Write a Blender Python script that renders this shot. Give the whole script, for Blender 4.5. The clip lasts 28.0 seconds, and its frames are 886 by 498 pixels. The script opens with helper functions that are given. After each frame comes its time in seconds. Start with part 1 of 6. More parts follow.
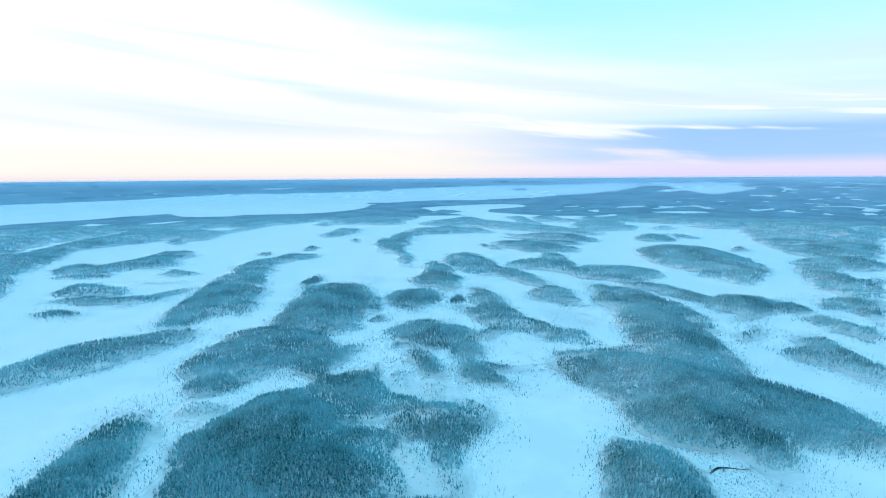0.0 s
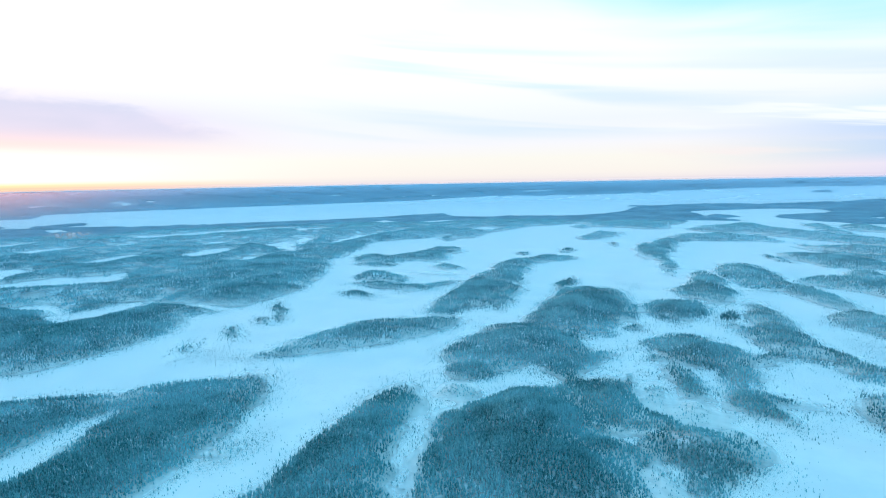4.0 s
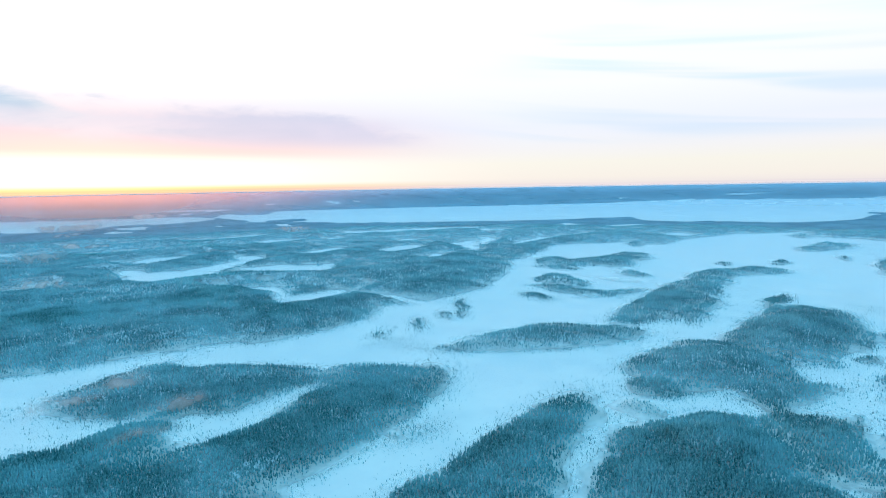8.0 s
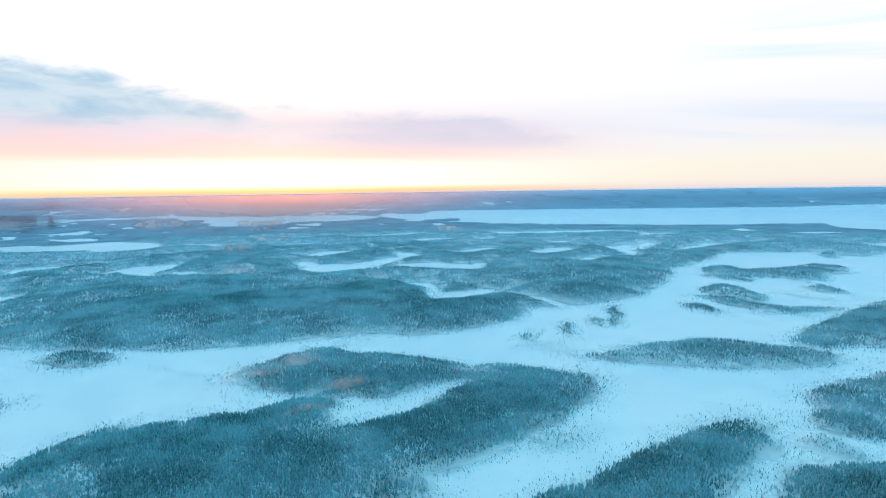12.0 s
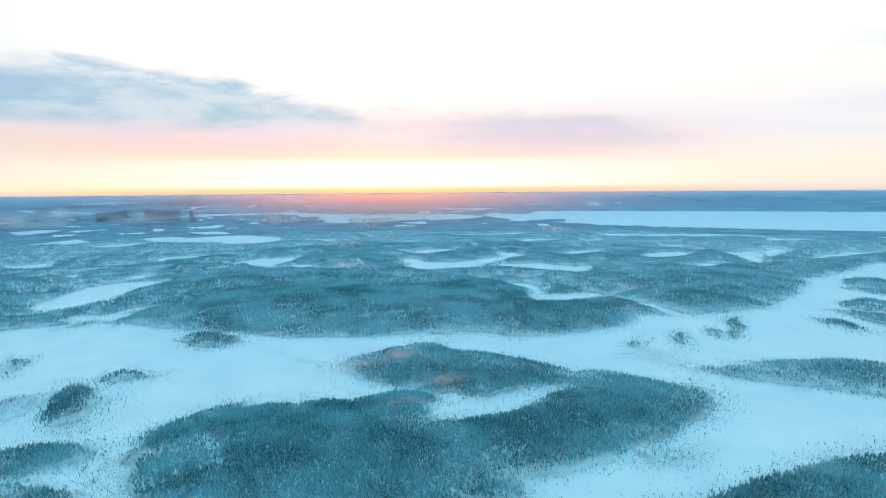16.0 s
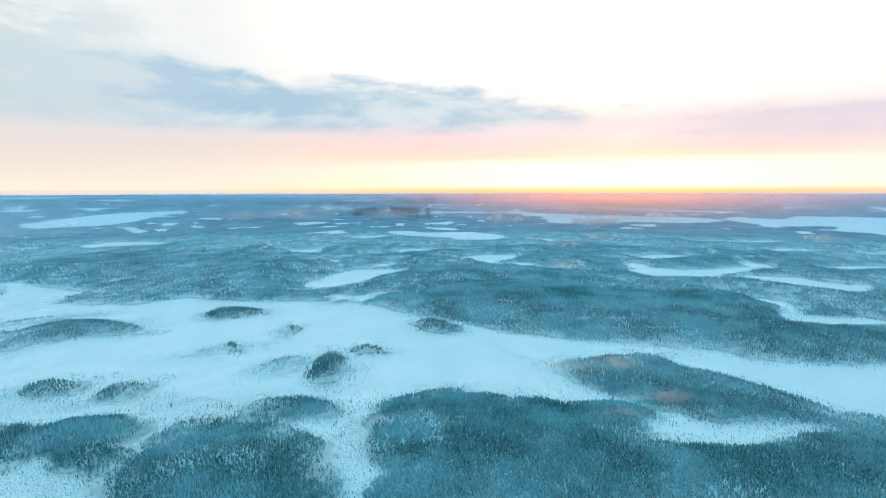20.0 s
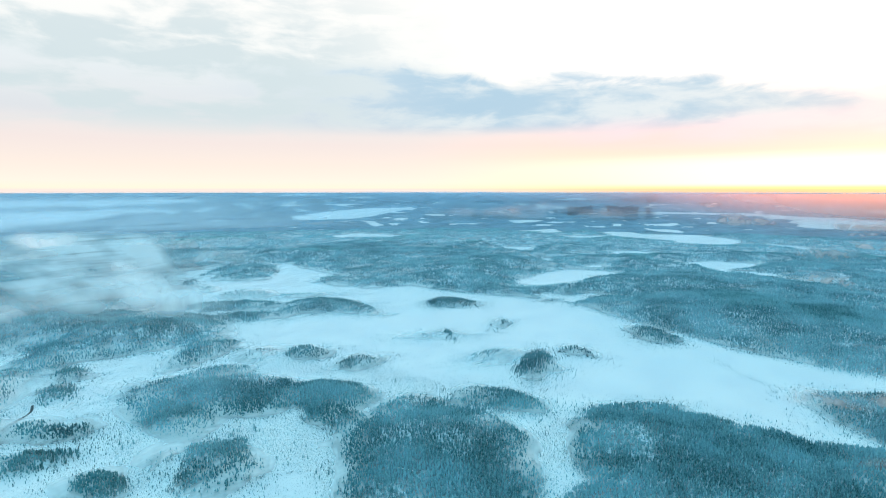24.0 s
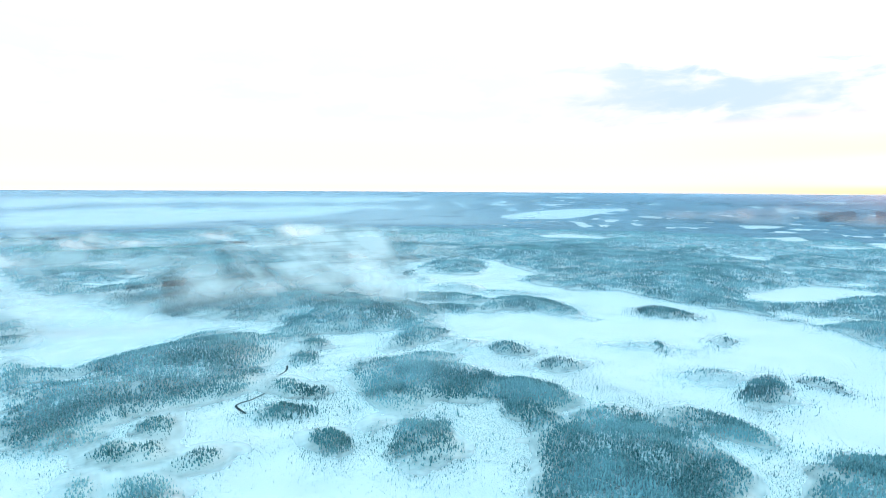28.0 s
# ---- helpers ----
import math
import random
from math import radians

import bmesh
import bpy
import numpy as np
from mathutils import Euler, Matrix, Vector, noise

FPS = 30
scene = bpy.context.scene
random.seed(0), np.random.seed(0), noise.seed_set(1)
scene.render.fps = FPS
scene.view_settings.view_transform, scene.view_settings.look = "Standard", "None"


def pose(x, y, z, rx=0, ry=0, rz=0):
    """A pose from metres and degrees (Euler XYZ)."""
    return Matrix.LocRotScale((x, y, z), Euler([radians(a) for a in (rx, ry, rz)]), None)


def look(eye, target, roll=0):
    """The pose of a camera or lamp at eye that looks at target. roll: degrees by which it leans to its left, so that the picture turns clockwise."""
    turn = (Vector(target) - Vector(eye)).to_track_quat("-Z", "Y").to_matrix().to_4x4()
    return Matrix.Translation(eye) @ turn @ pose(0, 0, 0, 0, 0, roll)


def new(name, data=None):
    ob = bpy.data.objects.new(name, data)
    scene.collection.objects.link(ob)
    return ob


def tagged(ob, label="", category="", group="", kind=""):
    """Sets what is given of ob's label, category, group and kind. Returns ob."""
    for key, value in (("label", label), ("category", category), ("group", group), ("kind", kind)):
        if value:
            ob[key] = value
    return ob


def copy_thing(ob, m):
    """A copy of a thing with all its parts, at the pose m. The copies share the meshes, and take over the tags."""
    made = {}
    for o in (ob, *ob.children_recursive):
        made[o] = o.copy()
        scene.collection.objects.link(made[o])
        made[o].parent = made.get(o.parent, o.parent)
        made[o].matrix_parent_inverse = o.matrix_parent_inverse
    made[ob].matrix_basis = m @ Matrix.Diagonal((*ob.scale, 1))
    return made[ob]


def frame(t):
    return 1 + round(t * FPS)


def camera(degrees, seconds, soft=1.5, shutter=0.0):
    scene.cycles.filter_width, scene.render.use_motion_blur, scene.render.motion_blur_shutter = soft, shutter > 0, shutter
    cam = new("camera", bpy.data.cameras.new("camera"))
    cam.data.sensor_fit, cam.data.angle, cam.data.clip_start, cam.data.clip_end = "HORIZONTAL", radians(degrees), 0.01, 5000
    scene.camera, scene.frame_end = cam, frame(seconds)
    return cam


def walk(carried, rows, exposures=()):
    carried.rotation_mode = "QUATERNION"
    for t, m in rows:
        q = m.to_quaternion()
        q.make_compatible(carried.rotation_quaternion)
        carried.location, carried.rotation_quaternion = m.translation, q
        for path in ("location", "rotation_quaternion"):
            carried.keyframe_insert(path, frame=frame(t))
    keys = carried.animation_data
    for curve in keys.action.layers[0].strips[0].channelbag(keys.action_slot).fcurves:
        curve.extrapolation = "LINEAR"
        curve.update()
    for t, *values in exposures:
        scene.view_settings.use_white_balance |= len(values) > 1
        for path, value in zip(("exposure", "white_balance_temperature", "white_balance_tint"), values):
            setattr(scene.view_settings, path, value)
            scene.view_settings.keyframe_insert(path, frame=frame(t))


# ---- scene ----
EYE_H = 200.0          # height of the drone over the frozen lakes
FAR_R, RIM_R = 2800.0, 4900.0
cam = camera(79.20, 28.0, soft=1.05)
PATH = [
    (0, pose(0, 0, EYE_H, 82.20, 0.38, 0.00)),
    (0.5, pose(0, 0, EYE_H, 82.21, 0.47, 2.80)),
    (1, pose(0, 0, EYE_H, 82.23, 0.60, 5.66)),
    (1.5, pose(0, 0, EYE_H, 82.26, 0.66, 8.69)),
    (2, pose(0, 0, EYE_H, 82.33, 0.71, 12.07)),
    (2.5, pose(0, 0, EYE_H, 82.43, 0.81, 15.57)),
    (3, pose(0, 0, EYE_H, 82.51, 0.88, 19.22)),
    (3.5, pose(0, 0, EYE_H, 82.62, 0.96, 22.97)),
    (4, pose(0, 0, EYE_H, 82.74, 1.03, 27.03)),
    (4.5, pose(0, 0, EYE_H, 82.90, 1.06, 30.69)),
    (6.5, pose(0, 0, EYE_H, 83.08, 1.06, 39.78)),
    (7, pose(0, 0, EYE_H, 83.17, 1.03, 41.84)),
    (7.5, pose(0, 0, EYE_H, 83.21, 0.99, 44.02)),
    (8, pose(0, 0, EYE_H, 83.26, 0.96, 46.39)),
    (8.5, pose(0, 0, EYE_H, 83.32, 0.94, 49.08)),
    (9, pose(0, 0, EYE_H, 83.36, 0.91, 51.58)),
    (9.5, pose(0, 0, EYE_H, 83.43, 0.92, 53.93)),
    (10, pose(0, 0, EYE_H, 83.50, 0.91, 56.15)),
    (10.5, pose(0, 0, EYE_H, 83.54, 0.89, 58.27)),
    (11, pose(0, 0, EYE_H, 83.57, 0.86, 60.01)),
    (11.5, pose(0, 0, EYE_H, 83.59, 0.84, 61.67)),
    (12, pose(0, 0, EYE_H, 83.61, 0.81, 62.54)),
    (12.5, pose(0, 0, EYE_H, 83.63, 0.75, 63.40)),
    (14.5, pose(0, 0, EYE_H, 83.63, 0.66, 67.02)),
    (15, pose(0, 0, EYE_H, 83.64, 0.58, 68.95)),
    (15.5, pose(0, 0, EYE_H, 83.67, 0.50, 71.30)),
    (16, pose(0, 0, EYE_H, 83.69, 0.45, 73.66)),
    (16.5, pose(0, 0, EYE_H, 83.71, 0.42, 76.20)),
    (17, pose(0, 0, EYE_H, 83.74, 0.36, 79.13)),
    (17.5, pose(0, 0, EYE_H, 83.76, 0.32, 82.66)),
    (18, pose(0, 0, EYE_H, 83.79, 0.28, 86.46)),
    (18.5, pose(0, 0, EYE_H, 83.79, 0.23, 89.99)),
    (19, pose(0, 0, EYE_H, 83.79, 0.19, 92.91)),
    (19.5, pose(0, 0, EYE_H, 83.79, 0.13, 95.08)),
    (20, pose(0, 0, EYE_H, 83.79, 0.09, 97.16)),
    (20.5, pose(0, 0, EYE_H, 83.76, 0.08, 99.50)),
    (22.5, pose(0, 0, EYE_H, 83.72, 0.03, 111.02)),
    (23, pose(0, 0, EYE_H, 83.69, -0.02, 114.03)),
    (23.5, pose(0, 0, EYE_H, 83.68, -0.01, 116.93)),
    (24, pose(0, 0, EYE_H, 83.66, -0.01, 119.76)),
    (24.5, pose(0, 0, EYE_H, 83.65, -0.05, 122.65)),
    (25, pose(0, 0, EYE_H, 83.65, -0.07, 125.31)),
    (25.5, pose(0, 0, EYE_H, 83.63, -0.10, 127.61)),
    (26, pose(0, 0, EYE_H, 83.60, -0.15, 129.82)),
    (26.5, pose(0, 0, EYE_H, 83.58, -0.17, 132.15)),
    (27, pose(0, 0, EYE_H, 83.57, -0.20, 134.83)),
    (27.5, pose(0, 0, EYE_H, 83.59, -0.28, 138.03)),
    (28, pose(0, 0, EYE_H, 83.58, -0.36, 141.75)),
]
walk(cam, PATH, exposures=[
    (0, 0.06, 5950, 10), (8, -0.07, 6050, 9), (17, -0.07, 6650, 11), (25, 0.11, 7050, 13.5), (26.5, 0.20, 7200, 15.5), (28, 0.50, 7650, 20),
])

# ---- light: low winter sun behind thin cloud, pale overcast sky ----
SUN_AZ, SUN_EL = 79.5, 3.4      # degrees to the left of north, and above the horizon
SUN_DIR = Vector((-math.sin(radians(SUN_AZ)) * math.cos(radians(SUN_EL)), math.cos(radians(SUN_AZ)) * math.cos(radians(SUN_EL)), math.sin(radians(SUN_EL))))


class Nodes:
    """Short spelling for node trees."""

    def __init__(self, tree):
        self.t = tree
        tree.nodes.clear()

    def n(self, kind, **props):
        nd = self.t.nodes.new(kind)
        for k, v in props.items():
            setattr(nd, k, v)
        return nd

    def link(self, a, b):
        self.t.links.new(a, b)

    def put(self, sock, v):
        if isinstance(v, bpy.types.NodeSocket):
            self.t.links.new(v, sock)
        else:
            sock.default_value = v

    def math(self, op, a, b=0.0, c=0.0, clamp=False):
        nd = self.n("ShaderNodeMath", operation=op, use_clamp=clamp)
        for i, v in enumerate((a, b, c)):
            self.put(nd.inputs[i], v)
        return nd.outputs[0]

    def remap(self, v, lo, hi, a=0.0, b=1.0, smooth=True):
        nd = self.n("ShaderNodeMapRange", interpolation_type="SMOOTHSTEP" if smooth else "LINEAR")
        for i, x in enumerate((v, lo, hi, a, b)):
            self.put(nd.inputs[i], x)
        return nd.outputs[0]

    def mix(self, f, a, b, blend="MIX"):
        nd = self.n("ShaderNodeMix", data_type="RGBA", blend_type=blend)
        self.put(nd.inputs[0], f)
        self.put(nd.inputs[6], a if isinstance(a, bpy.types.NodeSocket) else (*a, 1))
        self.put(nd.inputs[7], b if isinstance(b, bpy.types.NodeSocket) else (*b, 1))
        return nd.outputs[2]

    def noise(self, vec, scale, detail=4.0, rough=0.55, dims="3D", distort=0.0):
        nd = self.n("ShaderNodeTexNoise", noise_dimensions=dims)
        if vec is not None:
            self.link(vec, nd.inputs["Vector"])
        nd.inputs["Scale"].default_value = scale
        nd.inputs["Detail"].default_value = detail
        nd.inputs["Roughness"].default_value = rough
        nd.inputs["Distortion"].default_value = distort
        return nd.outputs["Fac"]

    def ramp(self, fac, stops):
        nd = self.n("ShaderNodeValToRGB")
        cr = nd.color_ramp
        while len(cr.elements) < len(stops):
            cr.elements.new(0.5)
        for e, (p, c) in zip(cr.elements, stops):
            e.position = p
            e.color = (*c, 1)
        self.link(fac, nd.inputs[0])
        return nd.outputs[0]

    def xyz(self, x, y, z):
        nd = self.n("ShaderNodeCombineXYZ")
        for i, v in enumerate((x, y, z)):
            self.put(nd.inputs[i], v)
        return nd.outputs[0]


def build_world():
    world = bpy.data.worlds.new("winter_sky")
    world.use_nodes = True
    scene.world = world
    k = Nodes(world.node_tree)
    co = k.n("ShaderNodeTexCoord").outputs["Generated"]
    sep = k.n("ShaderNodeSeparateXYZ")
    k.link(co, sep.inputs[0])
    x, y, z = sep.outputs
    # bearing to the left of north, cut open at the back, out of sight
    ca, sa = math.cos(radians(70)), math.sin(radians(70))
    ahead = k.math("ADD", k.math("MULTIPLY", x, -sa), k.math("MULTIPLY", y, ca))
    aside = k.math("ADD", k.math("MULTIPLY", x, -ca), k.math("MULTIPLY", y, -sa))
    az = k.math("ADD", 70.0, k.math("DEGREES", k.math("ARCTAN2", aside, ahead)))
    el = k.math("DEGREES", k.math("ARCSINE", k.math("MAXIMUM", z, -0.02)))
    # colour over height: 0 at the horizon, 1 at 90 degrees, finer near the horizon
    h = k.math("POWER", k.math("DIVIDE", k.math("MAXIMUM", el, 0.0), 90.0), 0.5)

    def at(deg):
        return (deg / 90.0) ** 0.5
    zen = (0.13, 0.67, 1.10)
    away = k.ramp(h, [(at(0.0), (0.74, 0.68, 0.86)), (at(0.8), (0.80, 0.72, 0.90)), (at(1.8), (0.40, 0.61, 0.90)), (at(4.2), (0.36, 0.58, 0.90)), (at(5.4), (0.68, 0.86, 1.0)), (at(6.6), (0.66, 0.85, 1.0)), (at(9.0), (0.74, 0.93, 1.0)), (at(12.0), (0.60, 0.93, 1.0)), (at(16.0), (0.46, 0.90, 1.0)), (at(24.0), (0.34, 0.84, 1.0)), (1.0, zen)])
    mid = k.ramp(h, [(at(0.0), (0.90, 0.79, 0.77)), (at(0.7), (1.0, 0.90, 0.78)), (at(2.2), (1.0, 0.93, 0.80)), (at(3.6), (0.97, 0.92, 0.89)), (at(6.0), (0.92, 0.92, 0.98)), (at(10.0), (1.05, 1.02, 1.0)), (at(20.0), (1.1, 1.1, 1.08)), (at(30.0), (0.42, 0.87, 1.03)), (1.0, zen)])
    glow = k.ramp(h, [(at(0.0), (0.98, 0.58, 0.38)), (at(0.22), (1.0, 0.78, 0.40)), (at(0.6), (1.05, 0.98, 0.82)), (at(1.7), (1.03, 0.95, 0.86)), (at(2.7), (1.0, 0.84, 0.78)), (at(3.7), (0.98, 0.71, 0.69)), (at(5.0), (0.95, 0.66, 0.71)), (at(6.6), (0.82, 0.70, 0.80)), (at(9.0), (1.02, 0.98, 1.0)), (at(12.0), (1.12, 1.1, 1.08)), (at(24.0), (1.12, 1.12, 1.1)), (at(34.0), (0.42, 0.87, 1.03)), (1.0, zen)])
    dusk = k.ramp(h, [(at(0.0), (1.0, 0.74, 0.50)), (at(0.25), (1.02, 0.90, 0.58)), (at(1.0), (1.02, 0.94, 0.70)), (at(2.0), (1.01, 0.90, 0.74)), (at(3.2), (1.0, 0.80, 0.68)), (at(4.6), (0.98, 0.73, 0.69)), (at(6.4), (0.90, 0.78, 0.82)), (at(9.0), (0.98, 0.98, 1.0)), (at(13.0), (1.1, 1.1, 1.08)), (at(24.0), (1.12, 1.12, 1.1)), (at(34.0), (0.42, 0.87, 1.03)), (1.0, zen)])
    left = k.ramp(h, [(at(0.0), (0.88, 0.80, 0.78)), (at(0.25), (0.99, 0.90, 0.76)), (at(0.8), (0.93, 0.88, 0.81)), (at(2.5), (0.86, 0.80, 0.77)), (at(4.5), (0.80, 0.75, 0.77)), (at(7.0), (0.74, 0.77, 0.82)), (at(12.0), (0.82, 0.90, 0.94)), (at(22.0), (0.92, 0.96, 0.98)), (at(32.0), (0.42, 0.86, 1.03)), (1.0, zen)])
    # cloud sheets lean: they climb towards the sun's side
    lean = k.math("SUBTRACT", el, k.math("MULTIPLY", az, 0.09))
    streak = k.noise(k.xyz(k.math("MULTIPLY", az, 0.035), k.math("MULTIPLY", lean, 0.30), 0.0), 1.0, 4.0, 0.5, distort=0.4)
    soft = k.noise(k.xyz(k.math("MULTIPLY", az, 0.022), k.math("MULTIPLY", lean, 0.42), 5.1), 1.0, 3.0, 0.45, distort=0.3)
    # clear blue sky opens to the right, above a slanting edge of cloud
    edge = k.math("ADD", k.math("SUBTRACT", el, k.math("ADD", 13.2, k.math("MULTIPLY", az, 0.26))), k.math("MULTIPLY", k.math("SUBTRACT", streak, 0.5), 9.0))
    high = k.math("MULTIPLY", k.remap(edge, -4.0, 5.0), k.remap(el, 5.0, 7.5))
    lowside = k.math("MULTIPLY", k.remap(az, 6.0, -26.0), k.remap(el, 7.5, 5.0))
    c = k.mix(k.math("MAXIMUM", high, lowside), mid, away)
    c = k.mix(k.remap(az, 36.0, 74.0), c, glow)
    c = k.mix(k.remap(az, 84.0, 112.0), c, dusk)
    c = k.mix(k.remap(az, 100.0, 126.0), c, left)
    c = k.mix(k.remap(az, 190.0, 248.0), c, away)
    # the white heart of the glow over the sun
    da = k.math("DIVIDE", k.math("SUBTRACT", az, SUN_AZ), 22.0)
    heart = k.math("POWER", 2.718, k.math("MULTIPLY", k.math("MULTIPLY", da, da), -1.0))
    heart = k.math("MULTIPLY", heart, k.math("MULTIPLY", k.remap(el, 0.1, 0.7), k.remap(el, 3.6, 2.2)))
    c = k.mix(heart, c, (1.25, 1.18, 1.06))
    # soft lilac and blue shading of the sheets away from the sun
    low = k.math("MULTIPLY", k.remap(el, 3.2, 5.5), k.remap(el, 13.0, 8.5))
    sheet = k.math("MULTIPLY", k.remap(soft, 0.46, 0.66), k.math("MULTIPLY", low, k.remap(az, 52.0, 20.0, 0.0, 0.6)))
    c = k.mix(sheet, c, (0.66, 0.80, 0.95))
    veil = k.math("MULTIPLY", k.remap(soft, 0.53, 0.64), k.math("MULTIPLY", k.remap(el, 7.0, 10.0), k.remap(el, 17.0, 13.0)))
    c = k.mix(k.math("MULTIPLY", veil, k.math("MULTIPLY", k.remap(az, 42.0, 30.0), k.remap(az, 5.0, 18.0, 0.0, 0.5))), c, (0.70, 0.92, 1.0))
    # bright bars between the blue ones, low on the clear side
    bar = k.math("MULTIPLY", k.remap(k.noise(k.xyz(k.math("MULTIPLY", az, 0.05), k.math("MULTIPLY", lean, 0.75), 3.7), 1.0, 3.0, 0.5, distort=0.4), 0.50, 0.62), k.math("MULTIPLY", k.remap(el, 3.2, 4.2), k.remap(el, 8.5, 6.0)))
    c = k.mix(k.math("MULTIPLY", bar, k.remap(az, 12.0, -12.0, 0.0, 0.85)), c, (1.05, 1.02, 0.97))
    rosy = k.math("MULTIPLY", k.remap(streak, 0.44, 0.58), k.math("MULTIPLY", k.remap(el, 0.7, 1.2), k.remap(el, 3.6, 2.2)))
    c = k.mix(k.math("MULTIPLY", rosy, k.remap(az, 25.0, -4.0, 0.0, 0.8)), c, (1.0, 0.86, 0.80))
    # the blue-grey bank whose top climbs to the left of the sun
    puff = k.noise(k.xyz(k.math("MULTIPLY", az, 0.085), k.math("MULTIPLY", el, 0.30), 8.3), 1.0, 5.0, 0.52, distort=0.3)
    fine = k.noise(k.xyz(k.math("MULTIPLY", az, 0.20), k.math("MULTIPLY", el, 0.62), 3.1), 1.0, 5.0, 0.55, distort=0.4)
    top = k.math("ADD", k.math("ADD", k.remap(az, 79.0, 99.0, 7.9, 11.0), k.remap(az, 112.0, 126.0, 0.0, 1.6)), k.remap(az, 62.0, 40.0, 0.0, -5.0))
    ragged = k.math("ADD", k.math("MULTIPLY", k.math("SUBTRACT", puff, 0.5), 3.6), k.math("MULTIPLY", k.math("SUBTRACT", fine, 0.5), 2.8))
    over = k.math("ADD", k.math("SUBTRACT", el, top), ragged)
    bank = k.math("MULTIPLY", k.remap(over, 0.5, -1.0), k.remap(k.math("SUBTRACT", el, k.remap(az, 66.0, 96.0, 3.6, 5.2)), 0.0, 1.8))
    thin = k.math("MULTIPLY", k.remap(az, 42.0, 84.0, 0.55, 0.95), k.remap(az, 146.0, 116.0, 0.25, 1.0))
    shade = k.mix(k.remap(k.math("ADD", k.math("MULTIPLY", puff, 0.5), k.math("MULTIPLY", fine, 0.5)), 0.40, 0.60), (0.36, 0.58, 0.77), (0.62, 0.76, 0.86))
    shade = k.mix(k.remap(az, 92.0, 64.0), shade, (0.60, 0.63, 0.79))
    c = k.mix(k.math("MULTIPLY", bank, thin), c, shade)
    # lilac underside of the bank towards the sun
    under = k.math("MULTIPLY", k.math("MULTIPLY", k.remap(el, 3.6, 5.2), k.remap(el, 7.6, 6.0)), k.math("MULTIPLY", k.remap(az, 40.0, 62.0), k.remap(az, 118.0, 98.0)))
    c = k.mix(k.math("MULTIPLY", under, k.remap(puff, 0.36, 0.62, 0.15, 0.75)), c, (0.80, 0.72, 0.84))
    # broken pale lumps on the far left
    lumps = k.math("MULTIPLY", k.remap(k.math("ADD", k.math("MULTIPLY", puff, 0.6), k.math("MULTIPLY", fine, 0.4)), 0.42, 0.58), k.math("MULTIPLY", k.remap(az, 114.0, 138.0, 0.0, 0.85), k.remap(el, 4.5, 7.5)))
    c = k.mix(k.math("MULTIPLY", lumps, k.remap(el, 24.0, 13.0, 0.15, 1.0)), c, (0.55, 0.70, 0.78))
    sky = k.n("ShaderNodeTexSky", sky_type="NISHITA", sun_disc=False, sun_elevation=radians(SUN_EL), sun_rotation=radians(-SUN_AZ), altitude=200.0)
    clear = k.n("ShaderNodeBackground")
    k.link(sky.outputs[0], clear.inputs[0])
    clear.inputs[1].default_value = 0.05
    cloud = k.n("ShaderNodeBackground")
    k.link(c, cloud.inputs[0])
    cloud.inputs[1].default_value = 1.26
    add = k.n("ShaderNodeMixShader")
    add.inputs[0].default_value = 0.8
    k.link(clear.outputs[0], add.inputs[1])
    k.link(cloud.outputs[0], add.inputs[2])
    out = k.n("ShaderNodeOutputWorld")
    k.link(add.outputs[0], out.inputs[0])


build_world()
sun = new("sun", bpy.data.lights.new("sun", "SUN"))
sun.data.energy, sun.data.angle, sun.data.color = 2.8, radians(5), (1.0, 0.58, 0.40)
sun.matrix_world = look(SUN_DIR * 900 + Vector((0, 0, 300)), (0, 0, 300))


# ---- materials ----
def material(name):
    m = bpy.data.materials.new(name)
    m.use_nodes = True
    k = Nodes(m.node_tree)
    out = k.n("ShaderNodeOutputMaterial")
    b = k.n("ShaderNodeBsdfPrincipled")
    k.link(b.outputs[0], out.inputs[0])
    return m, k, b, out


def place(k):
    return k.n("ShaderNodeNewGeometry").outputs["Position"]


def snow_material():
    """Wind-packed snow; under the woods it thins to needle litter, heather and frosted brush, toned dark to fill out
    the stands.
    """
    m, k, b, _ = material("snow_ground")
    p = place(k)
    drift = k.noise(p, 0.02, 5, 0.6)
    fine = k.noise(p, 0.35, 4, 0.6)
    snow = k.mix(k.remap(drift, 0.35, 0.65), (0.80, 0.84, 0.87), (0.88, 0.90, 0.91))
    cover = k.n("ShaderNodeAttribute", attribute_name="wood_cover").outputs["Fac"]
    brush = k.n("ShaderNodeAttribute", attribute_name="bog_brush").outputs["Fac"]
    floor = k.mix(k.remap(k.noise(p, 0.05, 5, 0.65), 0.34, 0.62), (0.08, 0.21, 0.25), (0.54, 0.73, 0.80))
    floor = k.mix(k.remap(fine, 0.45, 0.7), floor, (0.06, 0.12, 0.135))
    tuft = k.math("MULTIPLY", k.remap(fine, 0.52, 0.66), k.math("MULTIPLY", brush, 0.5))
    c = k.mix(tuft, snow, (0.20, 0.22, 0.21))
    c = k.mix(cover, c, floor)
    k.link(c, b.inputs["Base Color"])
    b.inputs["Roughness"].default_value = 0.75
    bump = k.n("ShaderNodeBump")
    bump.inputs["Strength"].default_value = 0.25
    bump.inputs["Distance"].default_value = 0.6
    k.link(drift, bump.inputs["Height"])
    k.link(bump.outputs[0], b.inputs["Normal"])
    return m


